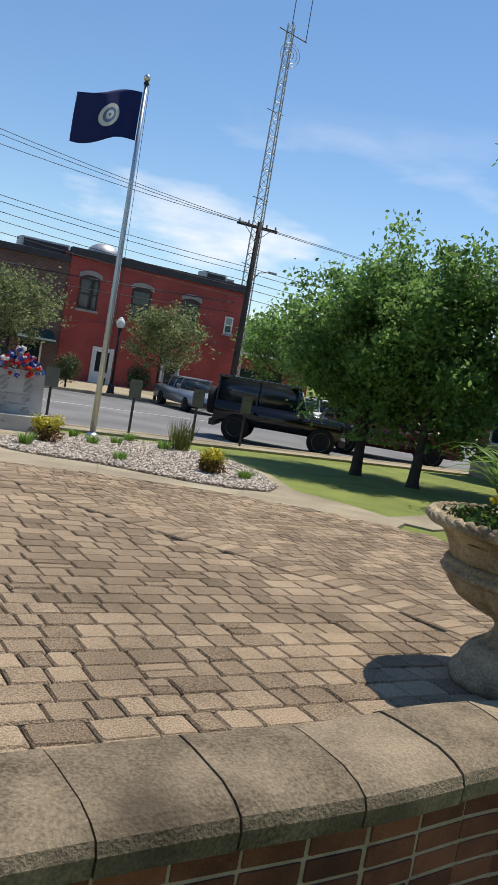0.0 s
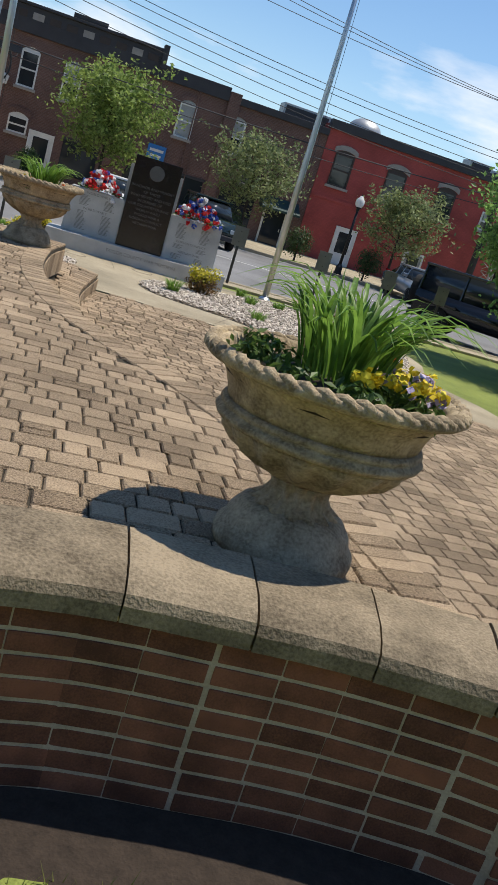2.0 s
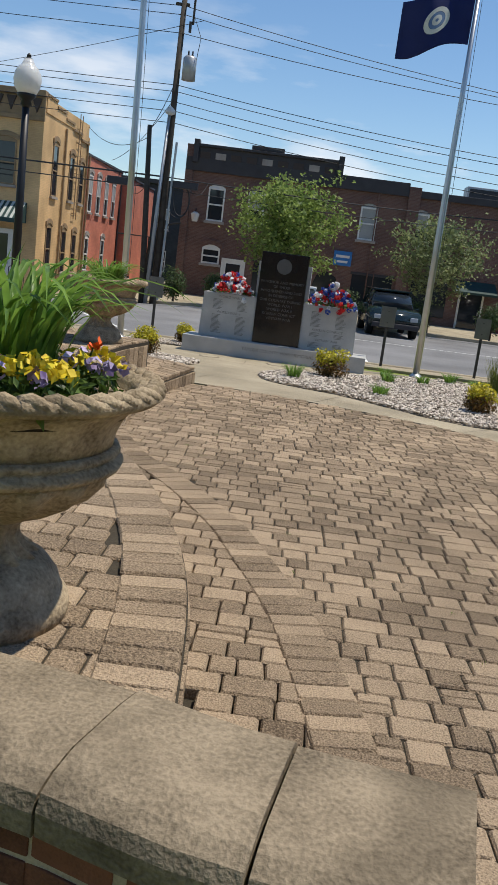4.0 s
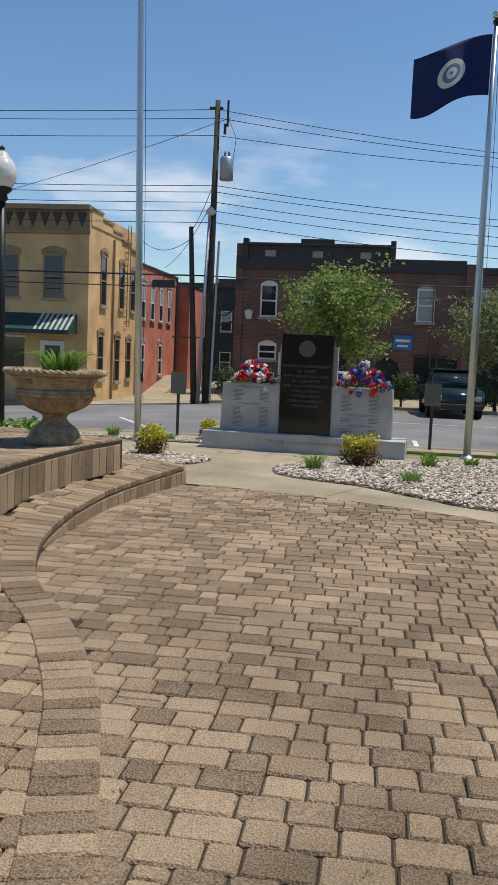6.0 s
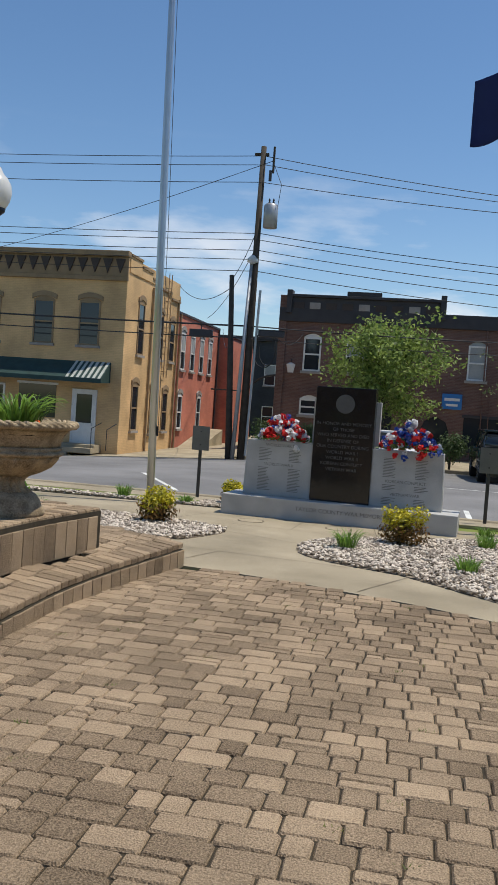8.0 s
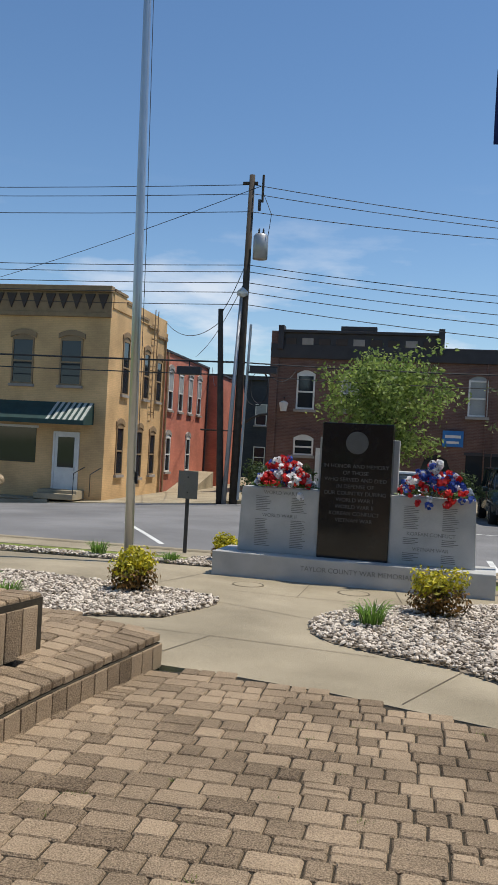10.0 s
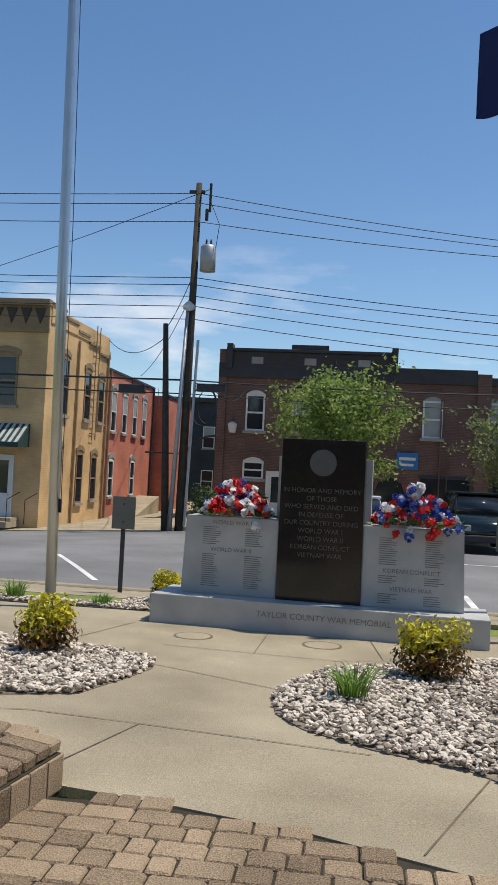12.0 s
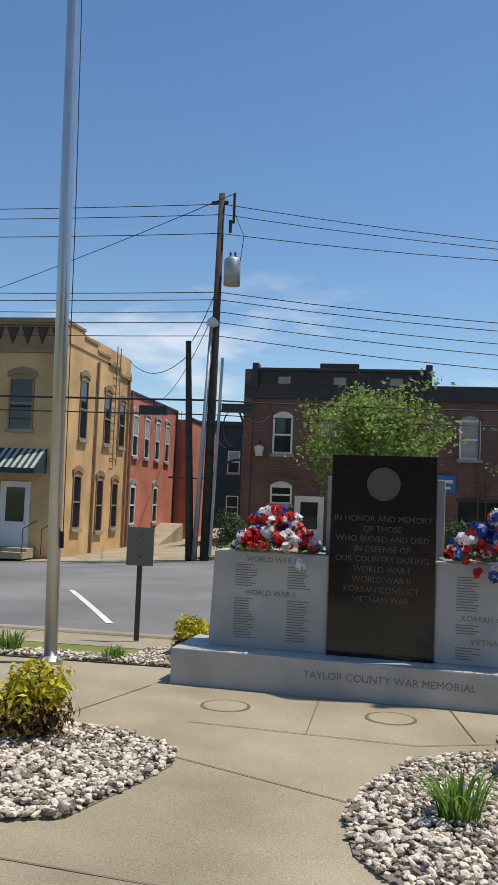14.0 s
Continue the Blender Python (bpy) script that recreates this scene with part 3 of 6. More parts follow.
# cap stones with rolled front edge
CAPW = 0.405
s = 0.0
prof = [(-0.21, 0.415), (-0.214, 0.47), (-0.20, 0.503), (-0.16, 0.525), (-0.09, 0.543), (0.09, 0.55), (0.17, 0.546), (0.205, 0.525), (0.21, 0.48), (0.205, 0.40)]
while s < WLEN - 0.1:
    e = min(s + CAPW - 0.008, WLEN)
    b = bmesh.new()
    rings = []
    jit = random.uniform(-0.004, 0.004)
    for k in range(4):
        p, t = along(WALL, s + (e - s) * k / 3)
        nn = Vector((-t.y, t.x, 0))
        rings.append([b.verts.new((p.x + nn.x * o, p.y + nn.y * o, z + jit)) for o, z in prof])
    for r0, r1 in zip(rings, rings[1:]):
        for j in range(len(prof)):
            b.faces.new((r0[j], r0[(j + 1) % len(prof)], r1[(j + 1) % len(prof)], r1[j]))
    b.faces.new(rings[0])
    b.faces.new(rings[-1][::-1])
    bmesh.ops.recalc_face_normals(b, faces=b.faces)
    part("cap_stone", b, M_CAP, garden_wall)
    s += CAPW


# ---- war memorial ----
MZ = gz(3.8, 17.3)
MTURN = -4.5
memorial = thing("war_memorial", pose(3.83, 17.45, MZ, 0, 0, MTURN), "grey granite war memorial with black centre slab", "monument")
part("plinth", box(-1.785, 1.785, -0.35, 0.45, -0.02, 0.31, 0.012), M_GREY, memorial, "long pale granite plinth")
for sx, nm in ((-1, "left_wing"), (1, "right_wing")):
    poly = [(-1.535, 0.31), (-0.457, 0.31), (-0.457, 1.165), (-1.505, 1.165)]
    if sx > 0:
        poly = [(-a, c) for a, c in poly][::-1]
    b = prism(poly, -0.06, 0.34)
    bmesh.ops.bevel(b, geom=b.edges[:], offset=0.008, segments=2, affect="EDGES")
    part("wing_block", b, M_GREY, memorial, "pale granite side block with engraved names")
part("centre_slab", box(-0.455, 0.455, -0.09, 0.12, 0.31, 2.06, 0.006), M_BLACK, memorial, "polished black granite slab")
part("backing_slab", box(-0.52, 0.52, 0.122, 0.22, 0.31, 1.87, 0.006), M_GREY, memorial, "pale stone backing")
part("seal", lathe([(0.145, 0), (0.145, 0.004), (0.13, 0.006)], 40), M_ETCH, memorial, "round etched seal").matrix_local = pose(0.0, -0.091, 1.81, 90, 0, 0)
UP = lambda x, y, z: pose(x, y, z, 90, 0, 0)
for i, line in enumerate(("IN HONOR AND MEMORY", "OF THOSE", "WHO SERVED AND DIED", "IN DEFENSE OF", "OUR COUNTRY DURING", "WORLD WAR I", "WORLD WAR II", "KOREAN CONFLICT", "VIETNAM WAR")):
    text(line, 0.071, UP(0, -0.0925, 1.505 - 0.087 * i), M_ETCH, memorial)
text("TAYLOR COUNTY WAR MEMORIAL", 0.088, UP(0.1, -0.352, 0.18), M_CUT, memorial)
for x, z, line in ((-0.98, 1.10, "WORLD WAR I"), (-0.98, 0.80, "WORLD WAR II"), (0.98, 0.70, "KOREAN CONFLICT"), (0.98, 0.51, "VIETNAM WAR")):
    text(line, 0.066, UP(x, -0.062, z), M_CUT, memorial)


def names(x, z, rows, parent):
    """Engraved lists too small to read, as fine bars."""
    b = bmesh.new()
    for i in range(rows):
        w = random.uniform(0.13, 0.21)
        box(x - 0.105, x - 0.105 + w, -0.0625, -0.0605, z - 0.023 * i - 0.009, z - 0.023 * i, 0, b)
    tagged(part("name_list", b, M_CUT, parent, "engraved list of names"), kind="stuff")


for x in (-1.2, -0.72):
    names(x, 1.05, 9, memorial)
    names(x, 0.75, 16, memorial)
for x in (0.74, 1.22):
    names(x, 1.05, 13, memorial)
    names(x, 0.65, 4, memorial)
    names(x, 0.46, 5, memorial)


def petals(bm, c, r, rnd, count=14):
    """A ruffled blossom of bent petals."""
    c = Vector(c)
    for _ in range(count):
        d = Vector((rnd.gauss(0, 1), rnd.gauss(0, 1), rnd.gauss(0.15, 1))).normalized()
        u = d.orthogonal().normalized()
        u.rotate(Matrix.Rotation(rnd.uniform(0, 6.3), 3, d))
        w = d.cross(u)
        p = c + d * r * rnd.uniform(0.35, 0.7)
        k = r * rnd.uniform(0.5, 0.75)
        a, b2, cc, e = p - u * k * 0.7, p + w * k * 0.8 + d * k * 0.25, p + u * k * 0.9 + d * k * 0.45, p - w * k * 0.8 + d * k * 0.25
        q = [bm.verts.new(z) for z in (a, b2, cc, e)]
        bm.faces.new((q[0], q[1], q[2]))
        bm.faces.new((q[0], q[2], q[3]))


def bouquet(x, seed, wide, tall, mix, label):
    rnd = random.Random(seed)
    t = thing("flower_arrangement", memorial.matrix_world @ pose(x, 0.1, 1.163), label, "flowers", "memorial bouquets")
    bms = {"red": bmesh.new(), "white": bmesh.new(), "blue": bmesh.new()}
    for _ in range(125):
        a, q = rnd.uniform(0, 6.3), rnd.random() ** 0.6
        px, py = wide * q * math.cos(a), 0.26 * q * math.sin(a)
        pz = 0.05 + tall * (1 - q ** 1.6) * rnd.uniform(0.45, 1.0)
        if rnd.random() < (0.10 if tall > 0.42 else 0.02):
            pz, py = -rnd.uniform(-0.03, 0.14), -0.235
        kind = rnd.choices(("red", "white", "blue"), mix)[0]
        petals(bms[kind], (px, py, pz), rnd.uniform(0.042, 0.068), rnd)
    part("red_blossoms", bms["red"], M_RED, t)
    part("white_blossoms", bms["white"], M_WHITE, t)
    part("blue_blossoms", bms["blue"], M_BLUE, t)
    b = bmesh.new()
    for _ in range(170):
        a, q = rnd.uniform(0, 6.3), rnd.random() ** 0.5
        p = Vector((wide * 1.05 * q * math.cos(a), 0.28 * q * math.sin(a), 0.02 + 0.2 * (1 - q) * rnd.random()))
        d = Vector((math.cos(a), math.sin(a), rnd.uniform(-0.1, 0.6))).normalized() * rnd.uniform(0.06, 0.12)
        w = d.orthogonal().normalized() * 0.018
        v = [b.verts.new(z) for z in (p, p + d * 0.5 + w, p + d, p + d * 0.5 - w)]
        b.faces.new(v)
    part("leaves", b, M_LEAFD, t)
    return t


bouquet(-0.98, 3, 0.40, 0.40, (5, 4, 1.2), "red, white and blue artificial flowers on the stone block")
bouquet(1.0, 8, 0.46, 0.46, (4, 4, 4), "full red, white and blue artificial flowers spilling over the block")

# drain covers in the walk
for x, y in ((2.66, 16.5), (3.93, 16.52)):
    t = thing("drain_cover", pose(x, y, gz(x, y)), "round concrete-coloured cover set in the walk", "drain cover", "covers in the walk")
    part("cover", lathe([(0.17, 0.0), (0.17, 0.004), (0.16, 0.006)], 32), M_CONC, t)
    part("ring", lathe([(0.195, 0.0), (0.195, 0.003), (0.18, 0.003)], 32), M_JOINTC, t)


# ---- flagpoles ----
def flagpole(x, y, top, r0, r1, label, tilt=0.0):
    z = gz(x, y)
    t = thing("flagpole", pose(x, y, z, 0, tilt, 0), label, "flagpole", "aluminium flagpoles")
    h = top - z
    part("base_collar", lathe([(r0 * 1.9, 0), (r0 * 1.9, 0.03), (r0 * 1.25, 0.07), (r0 * 1.05, 0.075)], 24), M_ALU, t, smooth=False)
    part("pole", lathe([(r0, 0.0), (r0, h * 0.35), (r0 * 0.5 + r1 * 0.5, h * 0.7), (r1, h - 0.12)], 20), M_ALU, t, "tapered brushed aluminium", True)
    part("truck", lathe([(r1 * 1.5, h - 0.14), (r1 * 1.6, h - 0.09), (r1 * 0.8, h - 0.07)], 16), M_IRON, t)
    b = bmesh.new()
    bmesh.ops.create_uvsphere(b, u_segments=16, v_segments=10, radius=0.075)
    part("ball", b, M_GOLD, t, "round finial ball", True).location = (0, 0, h)
    part("halyard", tube([(r0 + 0.03, -0.02, 1.2), (r0 + 0.05, -0.03, h * 0.4), (r0 + 0.03, -0.02, h * 0.7), (r1 + 0.03, -0.01, h - 0.12)], 0.005, 5), M_CABLE, t, "slack rope")
    part("cleat", box(r0 - 0.005, r0 + 0.03, -0.012, 0.012, 1.1, 1.26, 0.004), M_IRON, t)
    return t


PR = (6.7, 17.85)
PL = (0.70, 17.78)
flagpole(PR[0], PR[1], 7.2, 0.066, 0.036, "tall grey aluminium flagpole with ball, state flag flying")
flagpole(PL[0], PL[1], 11.0, 0.064, 0.042, "taller bare aluminium flagpole beside the walk", -1.2)

# flag, blown along the street
flag = thing("flag", pose(PR[0] - 0.05, PR[1], 6.88), "navy blue state flag with round pale seal", "flag")


def flag_pt(u, v):
    x = -1.28 * u
    y = 0.16 * math.sin(u * 7.0 + v * 1.2) * (0.25 + u) + 0.12 * u
    z = -0.98 * v - 0.34 * u ** 1.6 + 0.08 * math.sin(u * 6 + 0.6) * (0.3 + u)
    return (x, y, z)


fv = [flag_pt(i / 30, j / 20) for j in range(21) for i in range(31)]
ff = [(j * 31 + i, j * 31 + i + 1, (j + 1) * 31 + i + 1, (j + 1) * 31 + i) for j in range(20) for i in range(30)]
cloth = mesh_ob("cloth", fv, ff, M_FLAG, flag, "rippling navy cloth", True)
sm = cloth.modifiers.new("thick", "SOLIDIFY")
sm.thickness = 0.004


def flag_disc(r0, r1, lift, material, name):
    vs, fs, k = [], [], 28
    for i in range(k):
        a = 2 * math.pi * i / k
        for r in (r0, r1):
            p = Vector(flag_pt(0.5 + r * math.cos(a) / 1.28, 0.5 + r * math.sin(a) / 0.98))
            vs.append((p.x, p.y + lift, p.z))
    for i in range(k):
        j = (i + 1) % k
        fs.append((2 * i, 2 * i + 1, 2 * j + 1, 2 * j))
    mesh_ob(name, vs, fs, material, flag)


for lift in (-0.012, 0.012):
    flag_disc(0.15, 0.23, lift, M_SEAL, "seal_ring")
    flag_disc(0.0, 0.145, lift, M_SEALB, "seal_disc")
    flag_disc(0.03, 0.09, lift * 1.5, M_SEAL, "seal_figures")


# ---- urns ----
URN_R = 0.45


def urn_thing():
    t = thing("urn_planter", Matrix.Identity(4), "weathered cast-stone urn planter with rope-carved rim, on the terrace", "urn", "stone urns")
    part("foot", lathe([(0.245, 0.0), (0.25, 0.03), (0.245, 0.055), (0.225, 0.075), (0.215, 0.11), (0.185, 0.15), (0.15, 0.17)], 40), M_URN, t, "stepped round foot", True)
    flute = lambda i, a: 1 + 0.08 * math.cos(14 * a)
    part("stem", lathe([(0.150, 0.168), (0.115, 0.195), (0.098, 0.225), (0.10, 0.25), (0.125, 0.275)], 84, wave=flute), M_URN, t, "fluted stem", True)
    lobes = lambda i, a: 1 + (0.06, 0.065, 0.06, 0.045, 0.015)[min(i, 4)] * math.cos(16 * a)
    part("lower_bowl", lathe([(0.125, 0.274), (0.20, 0.305), (0.27, 0.345), (0.312, 0.39), (0.33, 0.425)], 108, wave=lobes), M_URN, t, "gadrooned lower bowl", True)
    part("band", lathe([(0.33, 0.424), (0.352, 0.428), (0.36, 0.444), (0.348, 0.456), (0.338, 0.462), (0.35, 0.472), (0.344, 0.484), (0.33, 0.488)], 56), M_URN, t, "moulded band", True)
    swag = lambda i, a: 1 + (0, 0.01, 0.012, 0.008, 0)[min(i, 4)] * (math.sin(6 * a) + 0.6 * math.sin(17 * a + 1))
    part("upper_bowl", lathe([(0.33, 0.487), (0.338, 0.52), (0.352, 0.555), (0.372, 0.585), (0.40, 0.61)], 96, wave=swag), M_URN, t, "carved upper bowl", True)
    b = bmesh.new()
    n = 46
    for k in range(n):
        a0 = 2 * math.pi * k / n
        pts, rad = [], []
        for q in range(5):
            a = a0 + (q - 2) * 0.045
            r = 0.425 + (q - 2) * 0.011
            pts.append((r * math.cos(a), r * math.sin(a), 0.637 + 0.013 * math.sin(math.pi * q / 4)))
            rad.append((0.008, 0.017, 0.021, 0.017, 0.008)[q])
        tube(pts, rad, 6, b)
    part("rim_carving", b, M_URN, t, "rope-carved rim", True)
    part("rim", lathe([(0.40, 0.609), (0.435, 0.614), (0.452, 0.63), (0.445, 0.65), (0.42, 0.655), (0.385, 0.652), (0.37, 0.63), (0.36, 0.58)], 64), M_URN, t, "", True)
    part("soil", lathe([(0.362, 0.57), (0.36, 0.598), (0.2, 0.612), (0.02, 0.618)], 40), M_SOIL, t, "dark potting soil")
    return t


def strap(bm, base, a, ln, lean, w, segs=6):
    """A strap leaf that arches over."""
    base = Vector(base)
    d = Vector((math.cos(a), math.sin(a), 0))
    s = Vector((-math.sin(a), math.cos(a), 0))
    rows = []
    for i in range(segs + 1):
        t = i / segs
        up = math.sin(min(t * (1.0 + lean * 0.75), 2.2) * 1.1) * ln * 0.8 if lean > 0.6 else t * ln * (1 - 0.25 * lean * t)
        p = base + d * (ln * lean * t ** 1.6 * 0.75) + Vector((0, 0, up))
        ww = w * (0.6 + 0.4 * min(1, t * 4)) * (1 - t ** 3)
        rows.append((bm.verts.new(p - s * ww), bm.verts.new(p + Vector((0, 0, -ww * 0.5))), bm.verts.new(p + s * ww)))
    for r0, r1 in zip(rows, rows[1:]):
        bm.faces.new((r0[0], r0[1], r1[1], r1[0]))
        bm.faces.new((r0[1], r0[2], r1[2], r1[1]))


def strap_plant(name, m, count, ln, material, seed, label, spread=0.1, lean=(0.25, 1.1), w=0.011, category="plant", group=""):
    rnd = random.Random(seed)
    t = thing(name, m, label, category, group)
    b = bmesh.new()
    for k in range(count):
        a = rnd.uniform(0, 6.3)
        r = spread * math.sqrt(rnd.random())
        strap(b, (r * math.cos(a), r * math.sin(a), 0), a + rnd.gauss(0, 0.5), ln * rnd.uniform(0.65, 1.1), rnd.uniform(*lean), w * rnd.uniform(0.7, 1.2))
        if k % 14 == 13:
            part("leaf_fan", b, material, t, "", True)
            b = bmesh.new()
    if b.verts:
        part("leaf_fan", b, material, t, "", True)
    return t


def leafball(bm, c, rx, rz, count, size, rnd, low=0.0):
    for _ in range(count):
        d = Vector((rnd.gauss(0, 1), rnd.gauss(0, 1), rnd.gauss(0, 1))).normalized()
        k = rnd.uniform(0.55, 1.05) + 0.1 * noise.noise(d * 2.3 + Vector(c))
        p = Vector(c) + Vector((d.x * rx * k, d.y * rx * k, d.z * rz * k))
        if p.z < low:
            continue
        n = (d + Vector((rnd.gauss(0, 0.6), rnd.gauss(0, 0.6), rnd.gauss(0.3, 0.6)))).normalized()
        u = n.orthogonal().normalized()
        u.rotate(Matrix.Rotation(rnd.uniform(0, 6.3), 3, n))
        w = n.cross(u)
        s = size * rnd.uniform(0.6, 1.3)
        v = [bm.verts.new(q) for q in (p - u * s, p + w * s * 0.45 + n * s * 0.15, p + u * s, p - w * s * 0.45 + n * s * 0.15)]
        bm.faces.new((v[0], v[1], v[2]))
        bm.faces.new((v[0], v[2], v[3]))


def urn_plants(m, seed):
    rnd = random.Random(seed)
    strap_plant("daylily", m @ pose(0.03, 0.03, 0.605), 165, 0.385, M_LEAFL, seed, "lush green daylily clump arching out of the urn", 0.15, (0.3, 1.45), 0.0098)
    t = thing("pansies", m @ pose(0, 0, 0.61), "low pansies with yellow and purple blooms in the urn", "flowers")
    b, y, p, o = bmesh.new(), bmesh.new(), bmesh.new(), bmesh.new()
    for k in range(38):
        a = rnd.uniform(0, 6.3)
        r = rnd.uniform(0.15, 0.34)
        c = (r * math.cos(a), r * math.sin(a), 0.02)
        leafball(b, c, 0.07, 0.055, 40, 0.022, rnd, -0.02)
        side = math.cos(a - 5.4)
        if side > 0.5 or k % 12 == 0:
            for _ in range(4):
                petals(y if rnd.random() < 0.75 else p, (c[0] + rnd.gauss(0, 0.035), c[1] + rnd.gauss(0, 0.035), 0.07 + rnd.uniform(0, 0.03)), 0.024, rnd, 7)
    petals(o, (0.27, 0.06, 0.12), 0.022, rnd, 9)
    tube([(0.24, 0.05, 0), (0.265, 0.06, 0.11)], 0.003, 5, b)
    part("foliage", b, M_LEAFD, t)
    tagged(part("yellow_pansy", y, M_YEL, t), kind="stuff")
    tagged(part("purple_pansy", p, M_PURP, t), kind="stuff")
    part("orange_bloom", o, M_ORANGE, t)


URN_A = pose(3.29, 3.07, z_top(3.29, 3.07) - 0.002, 0, 0, 20) @ Matrix.Scale(1.11, 4)
URN_B = pose(1.93, 10.45, z_top(1.8, 10.4) - 0.002, 0, 0, -35)
u0 = urn_thing()
u0.matrix_world = URN_A
copy_thing(u0, URN_B)
urn_plants(URN_A, 21)
urn_plants(URN_B, 22)


# ---- street lamp with white globe ----
def lamp(x, y, z, h, label, name="street_lamp"):
    t = thing(name, pose(x, y, z), label, "street lamp", "globe street lamps")
    part("base", lathe([(0.19, 0), (0.19, 0.06), (0.16, 0.09), (0.15, 0.32), (0.11, 0.40), (0.085, 0.46)], 16), M_IRON, t, "flared iron base")
    part("shaft", lathe([(0.07, 0.45), (0.06, h * 0.5), (0.052, h - 0.75)], 16, wave=lambda i, a: 1 + 0.05 * math.cos(8 * a)), M_IRON, t, "black iron post", True)
    part("holder", lathe([(0.052, h - 0.76), (0.085, h - 0.72), (0.07, h - 0.66), (0.13, h - 0.61), (0.14, h - 0.57)], 20), M_IRON, t, "", True)
    part("globe", lathe([(0.13, h - 0.575), (0.185, h - 0.48), (0.205, h - 0.38), (0.19, h - 0.28), (0.15, h - 0.21), (0.14, h - 0.20), (0.10, h - 0.16), (0.09, h - 0.14), (0.06, h - 0.08)], 28), M_GLOBE, t, "white acorn globe", True)
    part("finial", lathe([(0.065, h - 0.085), (0.03, h - 0.06), (0.035, h - 0.03), (0.008, h)], 12), M_IRON, t)
    return t


lamp(-0.24, 13.9, gz(-0.3, 13.9), 4.3, "black iron street lamp with white acorn globe beyond the urn")


def signpost(x, y, h, label):
    z = gz(x, y)
    t = thing("parking_sign", pose(x, y, z, 0, 0, random.uniform(-8, 8)), label, "sign", "parking signs")
    part("post", box(-0.03, 0.03, -0.012, 0.012, 0, h, 0.004), M_POST, t, "dark steel post")
    b = box(-0.16, 0.16, -0.02, -0.014, h - 0.42, h + 0.02, 0.0)
    part("plate", b, M_SIGNB, t, "dull grey plate seen from the back")
    for z in (h - 0.32, h - 0.08):
        part("bolt", box(-0.012, 0.012, -0.026, -0.019, z - 0.012, z + 0.012, 0.003), M_POST, t)


for x, y in ((1.06, 19.45), (6.15, 19.45), (8.2, 19.45), (9.9, 19.45), (11.3, 19.45)):
    signpost(x, y, 1.28, "small two-sided sign on a dark post by the kerb")


# ---- shrubs and grasses in the gravel ----
def golden(x, y, r, seed):
    rnd = random.Random(seed)
    t = thing("golden_shrub", pose(x, y, gz(x, y)), "rounded golden-leaved shrub with rusty lower leaves in gravel", "shrub", "golden shrubs")
    b, lo = bmesh.new(), bmesh.new()
    for k in range(9):
        a, q = rnd.uniform(0, 6.3), rnd.uniform(0.1, 0.55) * r
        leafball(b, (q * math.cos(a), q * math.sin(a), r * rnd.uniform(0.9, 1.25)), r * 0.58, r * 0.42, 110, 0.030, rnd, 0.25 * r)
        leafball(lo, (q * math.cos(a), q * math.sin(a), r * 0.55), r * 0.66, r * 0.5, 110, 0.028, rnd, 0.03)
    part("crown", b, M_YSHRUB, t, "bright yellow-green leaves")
    part("lower_leaves", lo, M_YLOW, t, "rust-tinged inner leaves, coloured dark for the shaded interior")
    s = bmesh.new()
    for k in range(6):
        a = k * 1.05
        tube([(0.02 * math.cos(a), 0.02 * math.sin(a), -0.02), (0.4 * r * math.cos(a), 0.4 * r * math.sin(a), r * 0.9)], [0.008, 0.004], 5, s)
    part("stems", s, M_BARK, t)


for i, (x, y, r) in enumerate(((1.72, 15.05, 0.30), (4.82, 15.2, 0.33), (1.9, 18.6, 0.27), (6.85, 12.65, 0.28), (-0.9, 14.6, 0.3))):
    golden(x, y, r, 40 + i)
for i, (x, y, ln) in enumerate(((4.24, 14.25, 0.28), (0.1, 18.2, 0.26), (1.2, 18.15, 0.16), (5.55, 13.35, 0.2), (5.9, 15.65, 0.22), (7.25, 17.1, 0.24), (7.55, 16.0, 0.26), (0.3, 14.3, 0.3), (0.9, 13.75, 0.24), (-0.2, 15.1, 0.26), (7.3, 12.3, 0.22), (6.0, 17.0, 0.2), (6.6, 16.2, 0.2))):
    strap_plant("daylily", pose(x, y, gz(x, y)), 95, ln, M_LEAFL, 60 + i, "small green daylily tuft in the gravel", 0.10, (0.15, 1.25), 0.0075, "plant", "daylily tufts")
strap_plant("ornamental_grass", pose(8.0, 16.2, gz(8, 16.2)), 260, 0.72, M_BLADE, 80, "tall upright clump of ornamental grass in gravel", 0.22, (0.05, 0.5), 0.006, "plant", "grass clumps")
strap_plant("ornamental_grass", pose(-0.1, 13.3, gz(0, 13.3)), 120, 0.66, M_BLADE, 81, "upright clump of ornamental grass behind the urn", 0.14, (0.05, 0.5), 0.006, "plant", "grass clumps")


def shrub(x, y, z, r, h, material, seed, label, leaves=1500, size=0.05):
    rnd = random.Random(seed)
    t = thing("shrub", pose(x, y, z), label, "shrub", "clipped shrubs")
    b = bmesh.new()
    for k in range(14):
        a, q = rnd.uniform(0, 6.3), rnd.uniform(0, 0.5) * r
        leafball(b, (q * math.cos(a), q * math.sin(a), h * rnd.uniform(0.35, 0.72)), r * 0.62, h * 0.36, leaves // 14, size, rnd, 0.04)
    part("crown", b, material, t)
    part("trunk", tube([(0, 0, -0.05), (0.02, 0, h * 0.5)], [0.05, 0.03], 8), M_BARK, t)


shrub(0.75, 12.6, gz(0.7, 12.6), 0.40, 0.62, M_LEAFL, 90, "leafy light-green bush behind the urn", 1500, 0.045)


